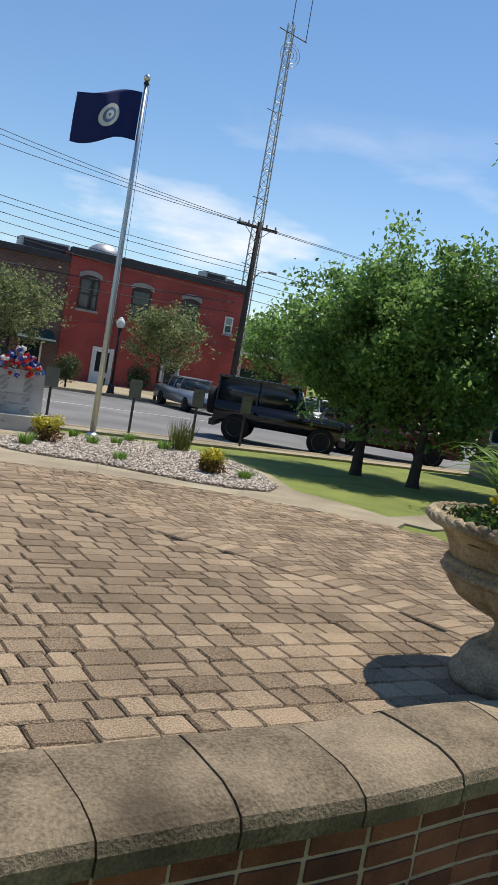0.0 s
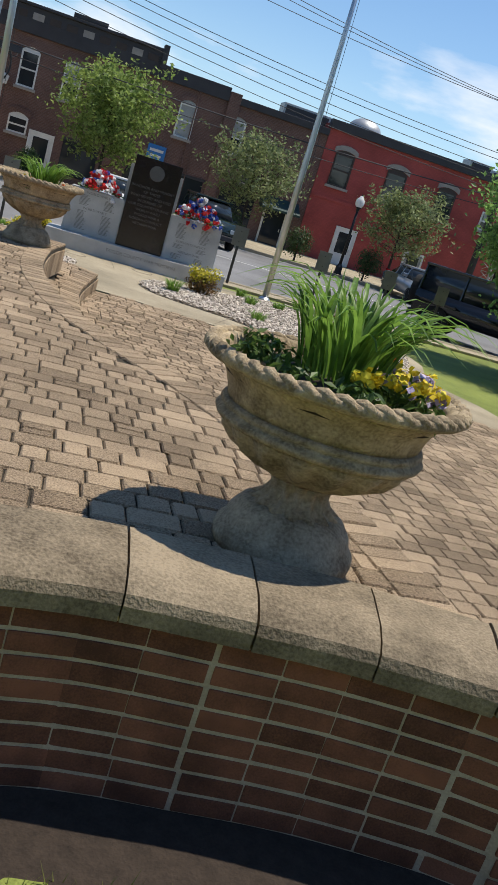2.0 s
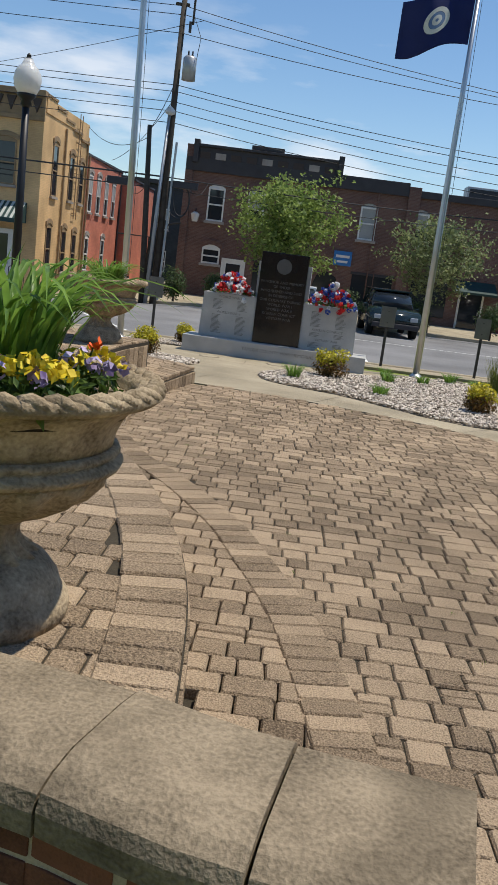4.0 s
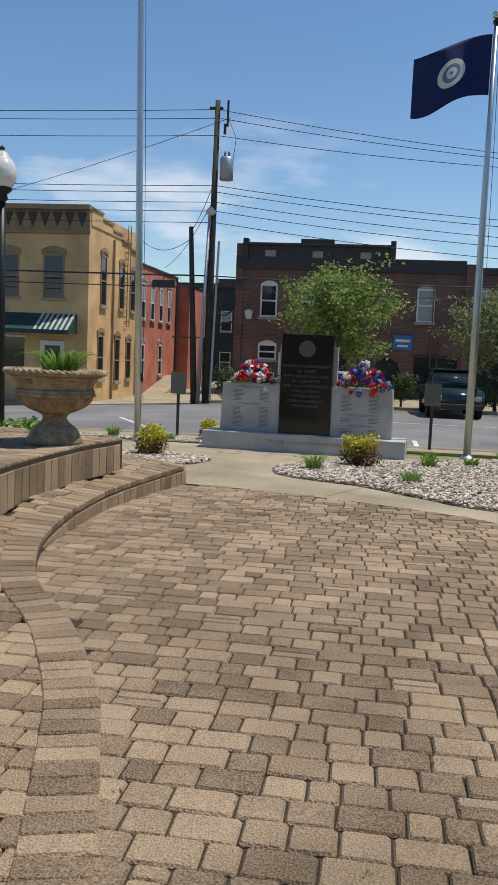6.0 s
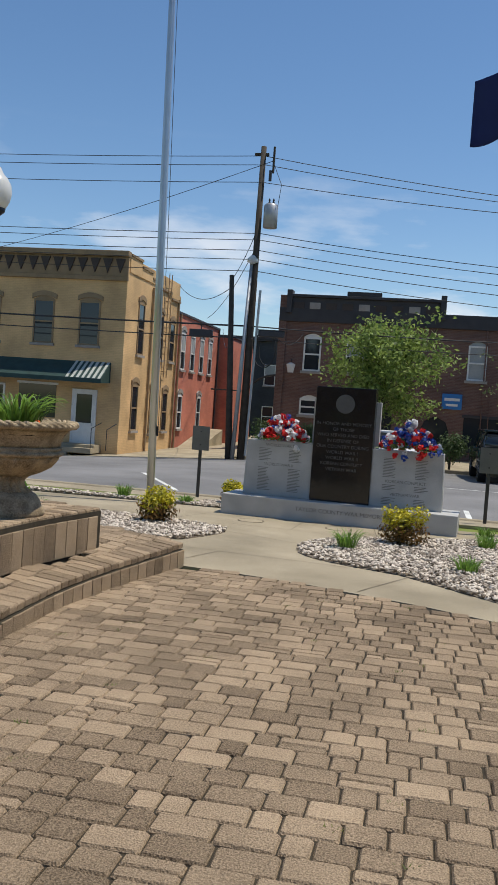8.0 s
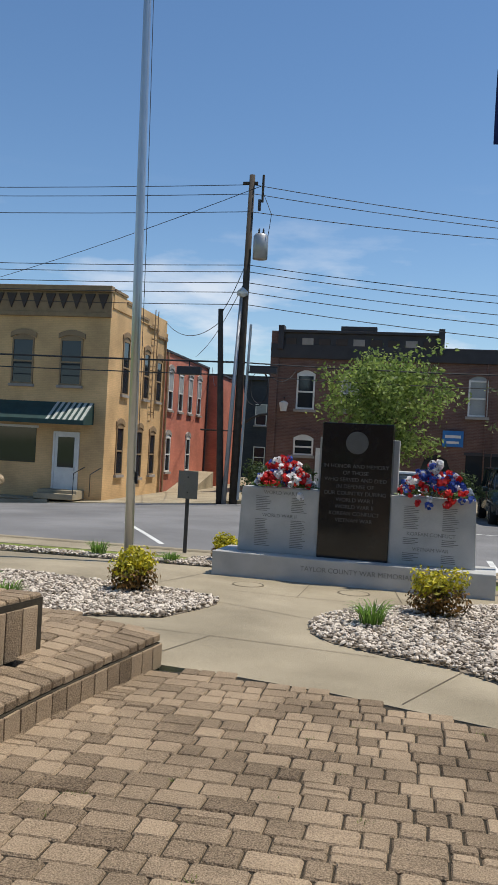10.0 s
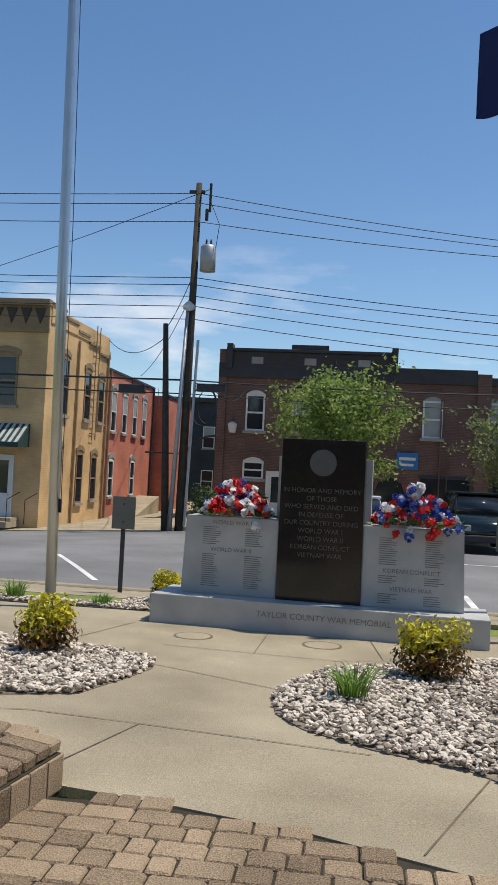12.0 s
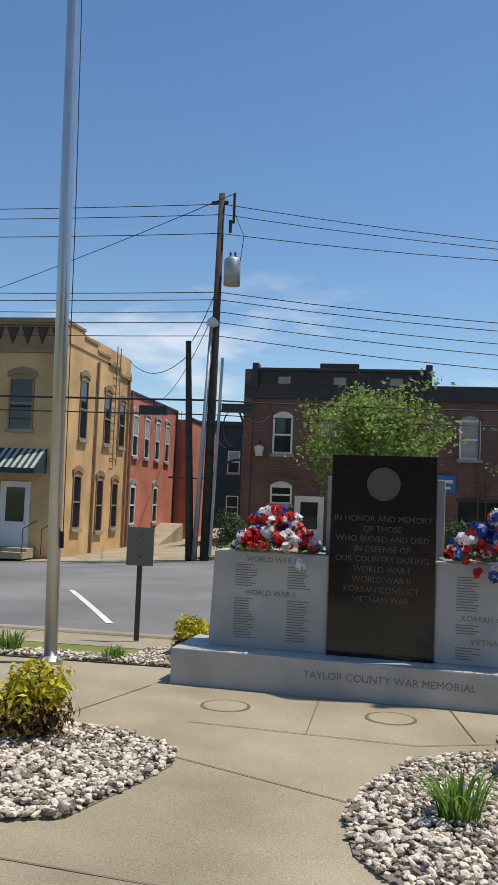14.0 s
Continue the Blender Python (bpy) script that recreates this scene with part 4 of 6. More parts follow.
# ---- buildings across the street ----
FY = 42.0
BZ = gz(6, 42) - 0.3


def set_back(k, dx, dz):
    """Building drawn in the plan of one street line, set nearer or farther at its true size."""
    return pose(4.7 + dx, 4.5, 1.4 + dz) @ Matrix.Scale(k, 4) @ pose(-4.7, -4.5, -1.4)


BACK, FORE = set_back(1.147, 0.45, 0.12), set_back(0.90, 0.33, -0.05)


def window(parent, x, z0, z1, w, y, kind="sash", arch=True, wall_axis="y", face=-1, frame_m=None, hood=None):
    """A window set into a wall face: recess, frame, panes, sill and lintel."""
    frame_m = frame_m or M_SASH
    e = new("window")
    e.parent = parent
    e.matrix_local = pose(x, y, 0) if wall_axis == "y" else pose(y, x, 0, 0, 0, 90)
    d = 0.02
    f = bmesh.new()
    t = 0.07
    box(-w / 2, -w / 2 + t, -d - 0.03, 0.08, z0, z1, 0, f)
    box(w / 2 - t, w / 2, -d - 0.03, 0.08, z0, z1, 0, f)
    box(-w / 2 + t, w / 2 - t, -d - 0.03, 0.08, z0, z0 + t, 0, f)
    box(-w / 2 + t, w / 2 - t, -d - 0.03, 0.08, z1 - t, z1, 0, f)
    box(-w / 2 + t, w / 2 - t, -d - 0.025, 0.08, (z0 + z1) / 2 - 0.035, (z0 + z1) / 2 + 0.035, 0, f)
    part("window_frame", f, frame_m, e)
    zm = (z0 + z1) / 2
    part("pane", box(-w / 2 + t, w / 2 - t, -0.012, 0.0, zm + 0.035, z1 - t), M_BLIND if kind in ("blind", "board") else M_GLASS, e)
    part("pane", box(-w / 2 + t, w / 2 - t, -0.008, 0.004, z0 + t, zm - 0.035), M_BLIND if kind == "board" else M_GLASS, e)
    part("window_sill", box(-w / 2 - 0.08, w / 2 + 0.08, -0.13, 0.05, z0 - 0.12, z0 - 0.002), M_STONEL, e)
    if arch:
        pts = []
        n = 9
        for i in range(n + 1):
            q = -1 + 2 * i / n
            pts.append((q * (w / 2 + 0.1), z1 + 0.02 + 0.16 * (1 - q * q)))
        for i in range(n, -1, -1):
            q = -1 + 2 * i / n
            pts.append((q * (w / 2 + 0.1), z1 + 0.24 + 0.17 * (1 - q * q)))
        part("lintel", prism(pts, -0.07, 0.03), hood or (M_STONEL if frame_m is not M_TRIMY else M_TRIMY), e, "arched brick hood")
        fill = [(-w / 2, z1 - 0.005), (w / 2, z1 - 0.005)] + [(q * w / 2, z1 + 0.02 + 0.16 * (1 - q * q)) for q in (1, 0.6, 0.2, -0.2, -0.6, -1)]
        part("arch_panel", prism(fill, -0.03, 0.03), M_BLIND if kind in ("blind", "board") else frame_m, e)
    return e


def door(parent, x, z0, z1, w, y, material, glazed=True, wall_axis="y"):
    e = new("door")
    e.parent = parent
    e.matrix_local = pose(x, y, 0) if wall_axis == "y" else pose(y, x, 0, 0, 0, 90)
    f = bmesh.new()
    box(-w / 2 - 0.09, -w / 2, -0.07, 0.05, z0, z1 + 0.09, 0, f)
    box(w / 2, w / 2 + 0.09, -0.07, 0.05, z0, z1 + 0.09, 0, f)
    box(-w / 2, w / 2, -0.07, 0.05, z1, z1 + 0.09, 0, f)
    part("door_frame", f, M_TRIMW, e)
    part("leaf", box(-w / 2, w / 2, -0.04, 0.0, z0, z1), material, e)
    if glazed:
        part("pane", box(-w / 2 + 0.14, w / 2 - 0.14, -0.05, -0.042, z0 + (z1 - z0) * 0.42, z1 - 0.14), M_GLASS, e)
    part("handle", box(w / 2 - 0.12, w / 2 - 0.08, -0.09, -0.042, z0 + 0.95, z0 + 1.1, 0.01), M_ALU, e)


# brown brick block with dark pressed-metal cornice
brown = thing("brick_building", BACK @ pose(0, 0, -0.22), "two-storey dark brown brick shop block with black cornice", "building")
part("wall", box(-2.0, 13.3, FY, FY + 22, BZ, 5.35), M_BBROWN, brown)
part("roof", box(-2.0, 13.3, FY + 0.4, FY + 22, 5.61, 5.67), M_ROOF, brown)
part("parapet", box(-2.05, 8.3, FY - 0.12, FY + 0.3, 5.35, 5.95, 0.02), M_TRIMD, brown, "dark metal coping")
part("parapet", box(8.85, 13.3, FY - 0.12, FY + 0.3, 5.35, 5.67, 0.02), M_TRIMD, brown, "dark metal coping")
part("pilaster", box(8.3, 8.85, FY - 0.16, FY + 0.3, BZ, 5.80, 0.02), M_BBROWN, brown, "brick pilaster")
part("pilaster", box(-2.05, -1.7, FY - 0.10, FY + 0.4, BZ, 6.5, 0.02), M_BBROWN, brown, "brick corner pier")
part("cornice", box(-1.7, 5.0, FY - 0.1, FY + 0.25, 5.71, 6.43, 0.02), M_TRIMD, brown, "black panelled cornice")
part("cornice_cap", box(-1.75, 5.1, FY - 0.22, FY + 0.3, 6.43, 6.55, 0.02), M_TRIMD, brown)
for x in (-1.62, 5.05):
    part("cornice_end", box(x - 0.12, x + 0.12, FY - 0.25, FY + 0.32, 5.71, 6.73, 0.02), M_TRIMD, brown)
part("pediment", box(0.9, 2.4, FY - 0.16, FY + 0.2, 6.56, 6.75, 0.02), M_TRIMD, brown)
for i in range(9):
    x = -1.2 + 0.72 * i
    part("cornice_panel", box(x - 0.24, x + 0.24, FY - 0.13, FY - 0.102, 5.93, 6.21, 0.01), M_STONEL if i % 3 == 1 else M_SASH, brown)
for x, k in ((-0.48, "sash"), (1.4, "blind"), (6.62, "board"), (9.0, "blind")):
    window(brown, x, 3.2, 4.68, 0.78, FY, k, True, frame_m=M_TRIMW, hood=M_BBROWN)
window(brown, -0.46, 1.25, 1.95, 0.85, FY, "sash", True, frame_m=M_TRIMW, hood=M_BBROWN)
door(brown, 0.65, BZ + 0.3, 1.5, 0.95, FY, M_TRIMW)
part("arch_opening", prism([(4.45, BZ + 0.3), (5.65, BZ + 0.3), (5.65, 0.95), (5.5, 1.35), (5.05, 1.58), (4.6, 1.35), (4.45, 0.95)], FY - 0.03, FY + 0.02), M_GLASS, brown, "dark arched doorway")
part("arch_surround", prism([(4.3, BZ + 0.3), (4.44, BZ + 0.3), (4.44, 0.95), (4.6, 1.37), (5.05, 1.6), (5.5, 1.37), (5.66, 0.95), (5.66, BZ + 0.3), (5.8, BZ + 0.3), (5.8, 1.0), (5.6, 1.5), (5.05, 1.76), (4.5, 1.5), (4.3, 1.0)], FY - 0.06, FY + 0.02), M_BBROWN, brown)
for x, w in ((2.4, 1.6), (7.2, 1.9), (9.9, 1.7)):
    part("shop_window", box(x - w / 2, x + w / 2, FY - 0.03, FY + 0.02, 0.1, 1.6), M_GLASS, brown)
    part("shop_frame", box(x - w / 2 - 0.08, x + w / 2 + 0.08, FY - 0.05, FY - 0.032, 1.6, 1.72), M_TRIMD, brown)
door(brown, 11.9, BZ + 0.3, 1.5, 1.0, FY, M_GLASS)
part("awning", prism([(FY - 0.9, 1.45), (FY, 1.95), (FY, 1.4), (FY - 0.9, 1.35)], 11.0, 12.9, axis="x"), M_AWN, brown, "dark green awning")
part("downpipe", tube([(6.95, FY - 0.08, 5.6), (6.95, FY - 0.08, BZ)], 0.03, 8), M_BBROWN, brown)
part("conduit", tube([(7.25, FY - 0.05, 3.0), (7.25, FY - 0.05, BZ)], 0.02, 8), M_BBROWN, brown)
bs = thing("wall_sign", BACK @ pose(5.7, FY - 0.09, 2.03), "small blue hanging shop sign with pale lettering", "sign")
part("board", box(-0.42, 0.42, -0.03, 0.03, -0.33, 0.33, 0.01), M_BSIGN, bs)
part("lettering", box(-0.32, 0.32, -0.036, -0.031, 0.03, 0.15), M_TRIMW, bs)
part("lettering", box(-0.25, 0.25, -0.036, -0.031, -0.2, -0.1), M_TRIMW, bs)
ss = thing("wall_sign", BACK @ pose(10.1, FY - 0.09, 1.95), "small dark shop sign board on the brown brick", "sign")
part("board", box(-0.5, 0.5, -0.03, 0.03, -0.28, 0.28, 0.01), M_TRIMD, ss)
for z in (0.1, -0.08):
    part("lettering", box(-0.38, 0.38, -0.036, -0.031, z - 0.05, z + 0.05), M_STONEL, ss)
yl = thing("wall_lamp", BACK @ pose(-1.35, FY - 0.3, 3.05), "small cream wall lantern at the brick corner", "lamp")
part("shade", lathe([(0.13, -0.2), (0.19, 0.1), (0.2, 0.16), (0.05, 0.24)], 16), M_GLOBE, yl)
part("bracket", tube([(0, 0, 0.2), (0, 0.1, 0.4), (0, 0.28, 0.4)], 0.02, 6), M_IRON, yl)

# red painted block
red = thing("brick_building", BACK, "two-storey red-painted brick building with dark windows", "building")
part("wall", box(13.3, 23.2, FY - 0.05, FY + 26, BZ - 0.2, 5.75), M_BRED, red)
part("roof", box(13.5, 23.0, FY + 0.3, FY + 26, 5.76, 5.82), M_ROOF, red)
part("parapet", box(13.25, 23.25, FY - 0.2, FY + 0.25, 5.5, 5.92, 0.02), M_TRIMD, red, "dark coping")
part("belt_course", box(13.3, 23.2, FY - 0.1, FY - 0.04, 2.35, 2.5), M_BRED, red)
for x, z0, z1, w in ((14.4, 3.05, 4.55, 1.0), (17.2, 3.05, 4.5, 1.05), (20.0, 3.05, 4.45, 1.0)):
    window(red, x, z0, z1, w, FY - 0.05, "sash", True)
window(red, 22.4, 3.2, 4.1, 0.5, FY - 0.05, "blind", False, frame_m=M_TRIMW)
door(red, 15.6, BZ + 0.1, 1.25, 0.95, FY - 0.05, M_CARW, True)
door(red, 19.4, BZ + 0.1, 1.1, 0.9, FY - 0.05, M_CARS, True)
b = bmesh.new()
bmesh.ops.create_uvsphere(b, u_segments=24, v_segments=12, radius=0.85)
for v in b.verts:
    v.co.z *= 0.75
dish = thing("roof_vent", BACK @ pose(15.3, FY + 1.2, 5.9), "round grey vent dome on the flat roof", "vent")
part("dome", b, M_GALV, dish, "", True)
for x, w, h in ((21.8, 1.3, 0.55), (22.7, 0.5, 0.4), (12.3, 2.4, 0.6)):
    t = thing("roof_unit", BACK @ pose(x, FY + 1.6, 5.82 if x > 14 else 5.45), "grey metal air-handling unit on the roof", "roof unit", "roof units")
    part("casing", box(-w / 2, w / 2, -0.5, 0.5, 0, h, 0.03), M_GALV, t)
    part("grille", box(-w / 2 + 0.1, w / 2 - 0.1, -0.52, -0.502, 0.1, h - 0.1), M_TRIMD, t)

# yellow corner building
YX = -9.2
YZ = -1.35
yel = thing("brick_building", FORE, "two-storey yellow-painted brick corner building, green awning", "building")
part("wall", box(-34, YX, FY, FY + 8.5, YZ - 0.3, 7.9), M_BYEL, yel)
part("roof", box(-33.8, YX - 0.2, FY + 0.3, FY + 8.5, 7.6, 7.92), M_ROOF, yel)
part("cornice", box(-34, YX + 0.06, FY - 0.25, FY + 0.2, 7.85, 8.12, 0.03), M_TRIMY, yel, "dark tan cornice")
part("frieze", box(-34, YX + 0.03, FY - 0.08, FY - 0.002, 6.95, 7.84), M_TRIMY, yel, "corbelled brown frieze")
part("frieze_band", box(-34, YX + 0.05, FY - 0.14, FY - 0.002, 6.75, 6.94, 0.01), M_TRIMY, yel)
for i in range(26):
    x = YX - 0.35 - 0.62 * i
    part("corbel", prism([(x - 0.24, 7.75), (x + 0.24, 7.75), (x, 7.1)], FY - 0.16, FY - 0.081), M_SASH, yel)
# stepped parapet on the alley side
for i in range(5):
    y0 = FY + 0.2 + i * 1.66
    part("side_parapet", box(YX - 0.3, YX + 0.05, y0, y0 + 1.66, 7.2, 7.95 - 0.28 * i, 0.02), M_BYEL, yel)
    part("side_coping", box(YX - 0.34, YX + 0.1, y0, y0 + 1.66, 7.95 - 0.28 * i, 8.06 - 0.28 * i), M_TRIMY, yel)
for x in (-10.95, -13.25, -16.0, -18.3):
    window(yel, x, 3.7, 5.75, 1.05, FY, "sash", True, frame_m=M_TRIMY)
for y, z0, z1 in ((FY + 2.2, 3.5, 6.0), (FY + 5.3, 3.5, 5.8), (FY + 7.4, 3.5, 5.6), (FY + 1.9, -0.2, 2.0), (FY + 4.7, -0.4, 1.9), (FY + 6.8, -0.3, 1.8)):
    window(yel, y, z0, z1, 0.9, YX, "sash", True, wall_axis="x", frame_m=M_TRIMY)
door(yel, -10.95, YZ + 0.35, 1.55, 1.05, FY, M_TRIMW)
part("shop_window", box(-14.3, -12.4, FY - 0.03, FY + 0.02, 0.2, 1.75), M_GLASS, yel)
part("shop_frame", box(-14.4, -12.3, FY - 0.05, FY - 0.032, 1.75, 1.86), M_TRIMW, yel)
door(yel, -15.6, YZ + 0.35, 1.6, 1.0, FY, M_GLASS)
part("awning", prism([(FY - 1.15, 2.15), (FY, 2.95), (FY, 2.0), (FY - 1.15, 1.95)], -22.0, YX - 0.55, axis="x"), M_AWN, yel, "long dark green shop awning")
for i in range(7):
    x = YX - 0.6 - 0.26 * i
    part("awning_stripe", prism([(FY - 1.165, 2.16), (FY - 0.01, 2.965), (FY - 0.01, 2.955), (FY - 1.165, 2.15)], x - 0.13, x, axis="x"), M_AWNW, yel)
st = thing("entrance_steps", FORE @ pose(-10.9, FY, gz(-10.9, 41)), "concrete entrance steps with black handrail", "steps")
part("step", box(-0.9, 0.9, -1.3, 0, -0.1, 0.14, 0.01), M_CONC, st)
part("step", box(-0.9, 0.9, -0.9, 0, 0.14, 0.28, 0.01), M_CONC, st)
for x in (0.85, 1.6):
    part("handrail", tube([(x, -1.2, 0.1), (x, -1.2, 1.05), (x, 0, 1.3)], 0.02, 6), M_IRON, st)
for y in (FY + 3.7, FY + 8.2):
    part("downpipe", tube([(YX + 0.08, y, 7.0), (YX + 0.08, y, YZ)], 0.06, 8), M_TRIMY, yel)
ladder = thing("fire_escape", FORE @ pose(YX + 0.14, FY + 6.2, 0), "thin tan iron ladder on the yellow side wall", "ladder")
for y in (-0.25, 0.25):
    part("rail", tube([(0, y, 2.6), (0, y, 8.1)], 0.025, 6), M_TRIMY, ladder)
    for z in (2.9, 5.0, 6.6):
        part("wall_bracket", tube([(-0.2, y, z), (0, y, z)], 0.02, 5), M_TRIMY, ladder)
for i in range(15):
    part("rung", tube([(0, -0.25, 2.8 + 0.35 * i), (0, 0.25, 2.8 + 0.35 * i)], 0.015, 5), M_TRIMY, ladder)

# salmon alley building behind
orb = thing("brick_building", FORE, "long salmon-red brick rear building along the alley", "building")
part("wall", box(-22, YX, FY + 8.52, FY + 18.2, YZ - 0.3, 6.3), M_BORNG, orb)
part("coping", box(YX - 0.3, YX + 0.08, FY + 8.52, FY + 18.2, 6.3, 6.42), M_TRIMD, orb)
for i in range(4):
    window(orb, FY + 9.7 + 2.1 * i, 3.2, 5.3, 0.9, YX, "blind", True, wall_axis="x", frame_m=M_TRIMW)
    if i % 2 == 0:
        window(orb, FY + 9.7 + 2.1 * i, -0.2, 1.7, 0.9, YX, "sash", True, wall_axis="x", frame_m=M_TRIMW)
part("downpipe", tube([(YX + 0.08, FY + 8.8, 6.3), (YX + 0.08, FY + 8.8, YZ)], 0.06, 8), M_TRIMY, orb)
part("downpipe", tube([(YX + 0.08, FY + 17.9, 6.3), (YX + 0.08, FY + 17.9, YZ)], 0.06, 8), M_TRIMD, orb)
ramp = thing("loading_ramp", FORE @ pose(YX + 0.72, FY + 12.5, YZ), "pale concrete ramp beside the salmon wall", "ramp")
part("slab", prism([(-3, 0), (3, 0), (3, 1.1)], -0.7, 0.6, axis="x"), M_CONC, ramp)
part("rear_wall", box(-22, -8.3, FY + 18.2, FY + 26, YZ - 0.3, 5.9), M_BORNG, orb)
part("rear_coping", box(-8.6, -8.22, FY + 18.2, FY + 26, 5.9, 6.02), M_TRIMD, orb)
slate = thing("brick_building", pose(0, 0, 0), "slate-dark painted house closing the alley", "building")
part("wall", box(-20.0, 2.0, 77, 90, -2, 7.0), M_BDARK, slate)
part("roof_edge", box(-20.2, 2.2, 76.7, 90.2, 7.0, 7.35), M_TRIMD, slate)
for x in (-10.4, -8.3):
    window(slate, x, 3.2, 5.0, 1.0, 77, "blind", False, frame_m=M_TRIMW)
    window(slate, x, -0.4, 1.4, 1.0, 77, "sash", False, frame_m=M_TRIMW)
arch = thing("alley_arch", pose(-4.6, 46.5, gz(-5, 42)), "black curved iron bracket arching over the alley", "arch")
part("bracket", tube([(-1.1, 0, 2.9), (0.6, 0, 2.9), (0.6, 0, 0.0)], 0.05, 6), M_IRON, arch)
part("curve", tube([(0.6, 0, 2.2)] + [(0.6 + 1.6 - 1.6 * math.cos(a * 0.26), 0, 2.2 + 1.6 * math.sin(a * 0.26)) for a in range(7)], 0.06, 6), M_IRON, arch)

# court building beyond the trees
court = thing("brick_building", pose(19.2, 19.0, gz(18, 12) - 0.1, 0, 0, -86), "red-brick court building with white windows behind trees", "building")
part("wall", box(0.0, 26, 0, 14, -0.4, 4.6), M_BCOURT, court)
part("roof", box(-0.3, 26.3, -0.4, 14.3, 4.6, 4.9, 0.03), M_TRIMD, court)
part("plinth", box(-0.05, 26.05, -0.06, 0, -0.4, 0.35), M_STONEL, court)
for x in (1.0, 3.2, 8.2, 10.6, 13.0, 16.0):
    window(court, x, 0.9, 2.7, 1.1, 0, "sash", False, frame_m=M_TRIMW)
door(court, 5.4, 0.0, 2.2, 1.1, 0, M_GLASS)
part("doorway_surround", box(4.5, 4.7, -0.1, 0, -0.2, 2.6), M_TRIMW, court)
part("doorway_surround", box(6.1, 6.3, -0.1, 0, -0.2, 2.6), M_TRIMW, court)
courtback = thing("brick_building", pose(-3, -22, 0), "plain red-brick court house behind the square", "building")
part("wall", box(-16, 24, -14, 0, -0.5, 9.0), M_BCOURT, courtback)
part("roof", box(-16.3, 24.3, -14.3, 0.3, 9.0, 9.4), M_TRIMD, courtback)


# ---- utility poles, wires, tower ----
def upole(x, y, top, r, lean, label):
    z = gz(x, y) - 0.15
    t = thing("utility_pole", pose(x, y, z), label, "utility pole", "utility poles")
    part("pole", tube([(0, 0, -0.1), (lean * 0.5, 0, (top - z) * 0.5), (lean, 0, top - z)], [r, r * 0.85, r * 0.65], 12), M_WOODP, t, "weathered round timber", True)
    return t, z


p1, z1 = upole(-1.86, 36.8, 11.3, 0.16, 0.08, "tall weathered timber utility pole with transformer")
h1 = 11.2 - z1
part("insulator", box(-0.25, 0.3, -0.05, 0.05, h1 - 0.25, h1 - 0.15, 0.01), M_WOODP, p1)
for dx, dz in ((0.02, -0.05), (0.5, 0.0)):
    part("top_pin", tube([(dx, 0, h1 - 0.9), (dx, 0, h1 + 0.1 + dz)], 0.045, 8), M_WOODP, p1)
tr = part("transformer", lathe([(0.05, -0.48), (0.27, -0.46), (0.27, 0.36), (0.2, 0.44), (0.06, 0.46)], 24), M_GALV, p1, "grey drum transformer", True)
tr.location = (0.55, -0.15, h1 - 2.55)
for dx in (-0.08, 0.08):
    part("bushing", lathe([(0.03, 0), (0.045, 0.05), (0.03, 0.09), (0.04, 0.13), (0.02, 0.2)], 10), M_TRIMD, p1).location = (0.55 + dx, -0.15, h1 - 2.1)
part("jumper", tube([(0.45, 0, h1 - 0.4), (0.9, -0.2, h1 - 1.4), (0.8, -0.2, h1 - 2.3)], 0.012, 5), M_CABLE, p1)
part("cutout", box(0.35, 0.45, -0.06, 0.06, h1 - 1.2, h1 - 0.8, 0.01), M_TRIMD, p1)
part("riser_conduit", tube([(0.2, -0.15, 0.2), (0.35, -0.12, h1 * 0.55)], 0.05, 8), M_GALV, p1)
p2, z2 = upole(-2.32, 36.7, 6.35, 0.14, -0.36, "short dark timber utility pole at the alley")
lt = thing("street_light", pose(-2.16, 36.6, gz(-2.2, 37) - 0.1), "galvanised street light pole with round lamp head", "street light")
part("mast", tube([(0, 0, 0), (0.25, 0, 7.6)], [0.09, 0.06], 12), M_GALV, lt, "", True)
part("lamp_head", lathe([(0.06, 7.55), (0.2, 7.62), (0.2, 7.74), (0.08, 7.86), (0.02, 7.9)], 20, off=(0.28, 0, 0)), M_GLOBE, lt, "", True)
box1 = thing("traffic_signal", pose(-3.75, 36.7, 4.05), "black signal box hanging on the span wires", "traffic signal")
part("housing", box(-0.45, 0.45, -0.15, 0.15, -0.15, 0.15, 0.03), M_TRIMD, box1)
part("hanger", tube([(0, 0, 0.15), (0, 0, 0.36)], 0.02, 6), M_TRIMD, box1)
box2 = thing("splice_box", pose(-0.95, 36.6, 4.15), "black cable splice box on the span wires", "cable box")
part("housing", box(-0.5, 0.5, -0.12, 0.12, -0.12, 0.12, 0.03), M_TRIMD, box2)
part("lid", box(-0.52, 0.52, -0.13, 0.13, 0.121, 0.15), M_TRIMD, box2)

p3, z3 = upole(20.2, 36.4, 8.6, 0.17, 0.1, "timber utility pole with crossarm and lamp arm")
h3 = 8.6 - z3
part("crossarm", box(-1.1, 1.1, -0.06, 0.06, h3 - 0.35, h3 - 0.22, 0.01), M_WOODP, p3)
for x in (-1.0, -0.5, 0.5, 1.0):
    part("insulator", lathe([(0.03, h3 - 0.22), (0.05, h3 - 0.15), (0.03, h3 - 0.05)], 8, off=(x, 0, 0)), M_GALV, p3)
for s in (-1, 1):
    part("brace", tube([(s * 0.7, -0.05, h3 - 0.34), (0, -0.05, h3 - 0.95)], 0.02, 5), M_GALV, p3)
part("lamp_arm", tube([(0.1, 0, h3 - 2.9), (0.5, 0, h3 - 2.35), (1.1, 0, h3 - 2.2)], 0.03, 6), M_GALV, p3)
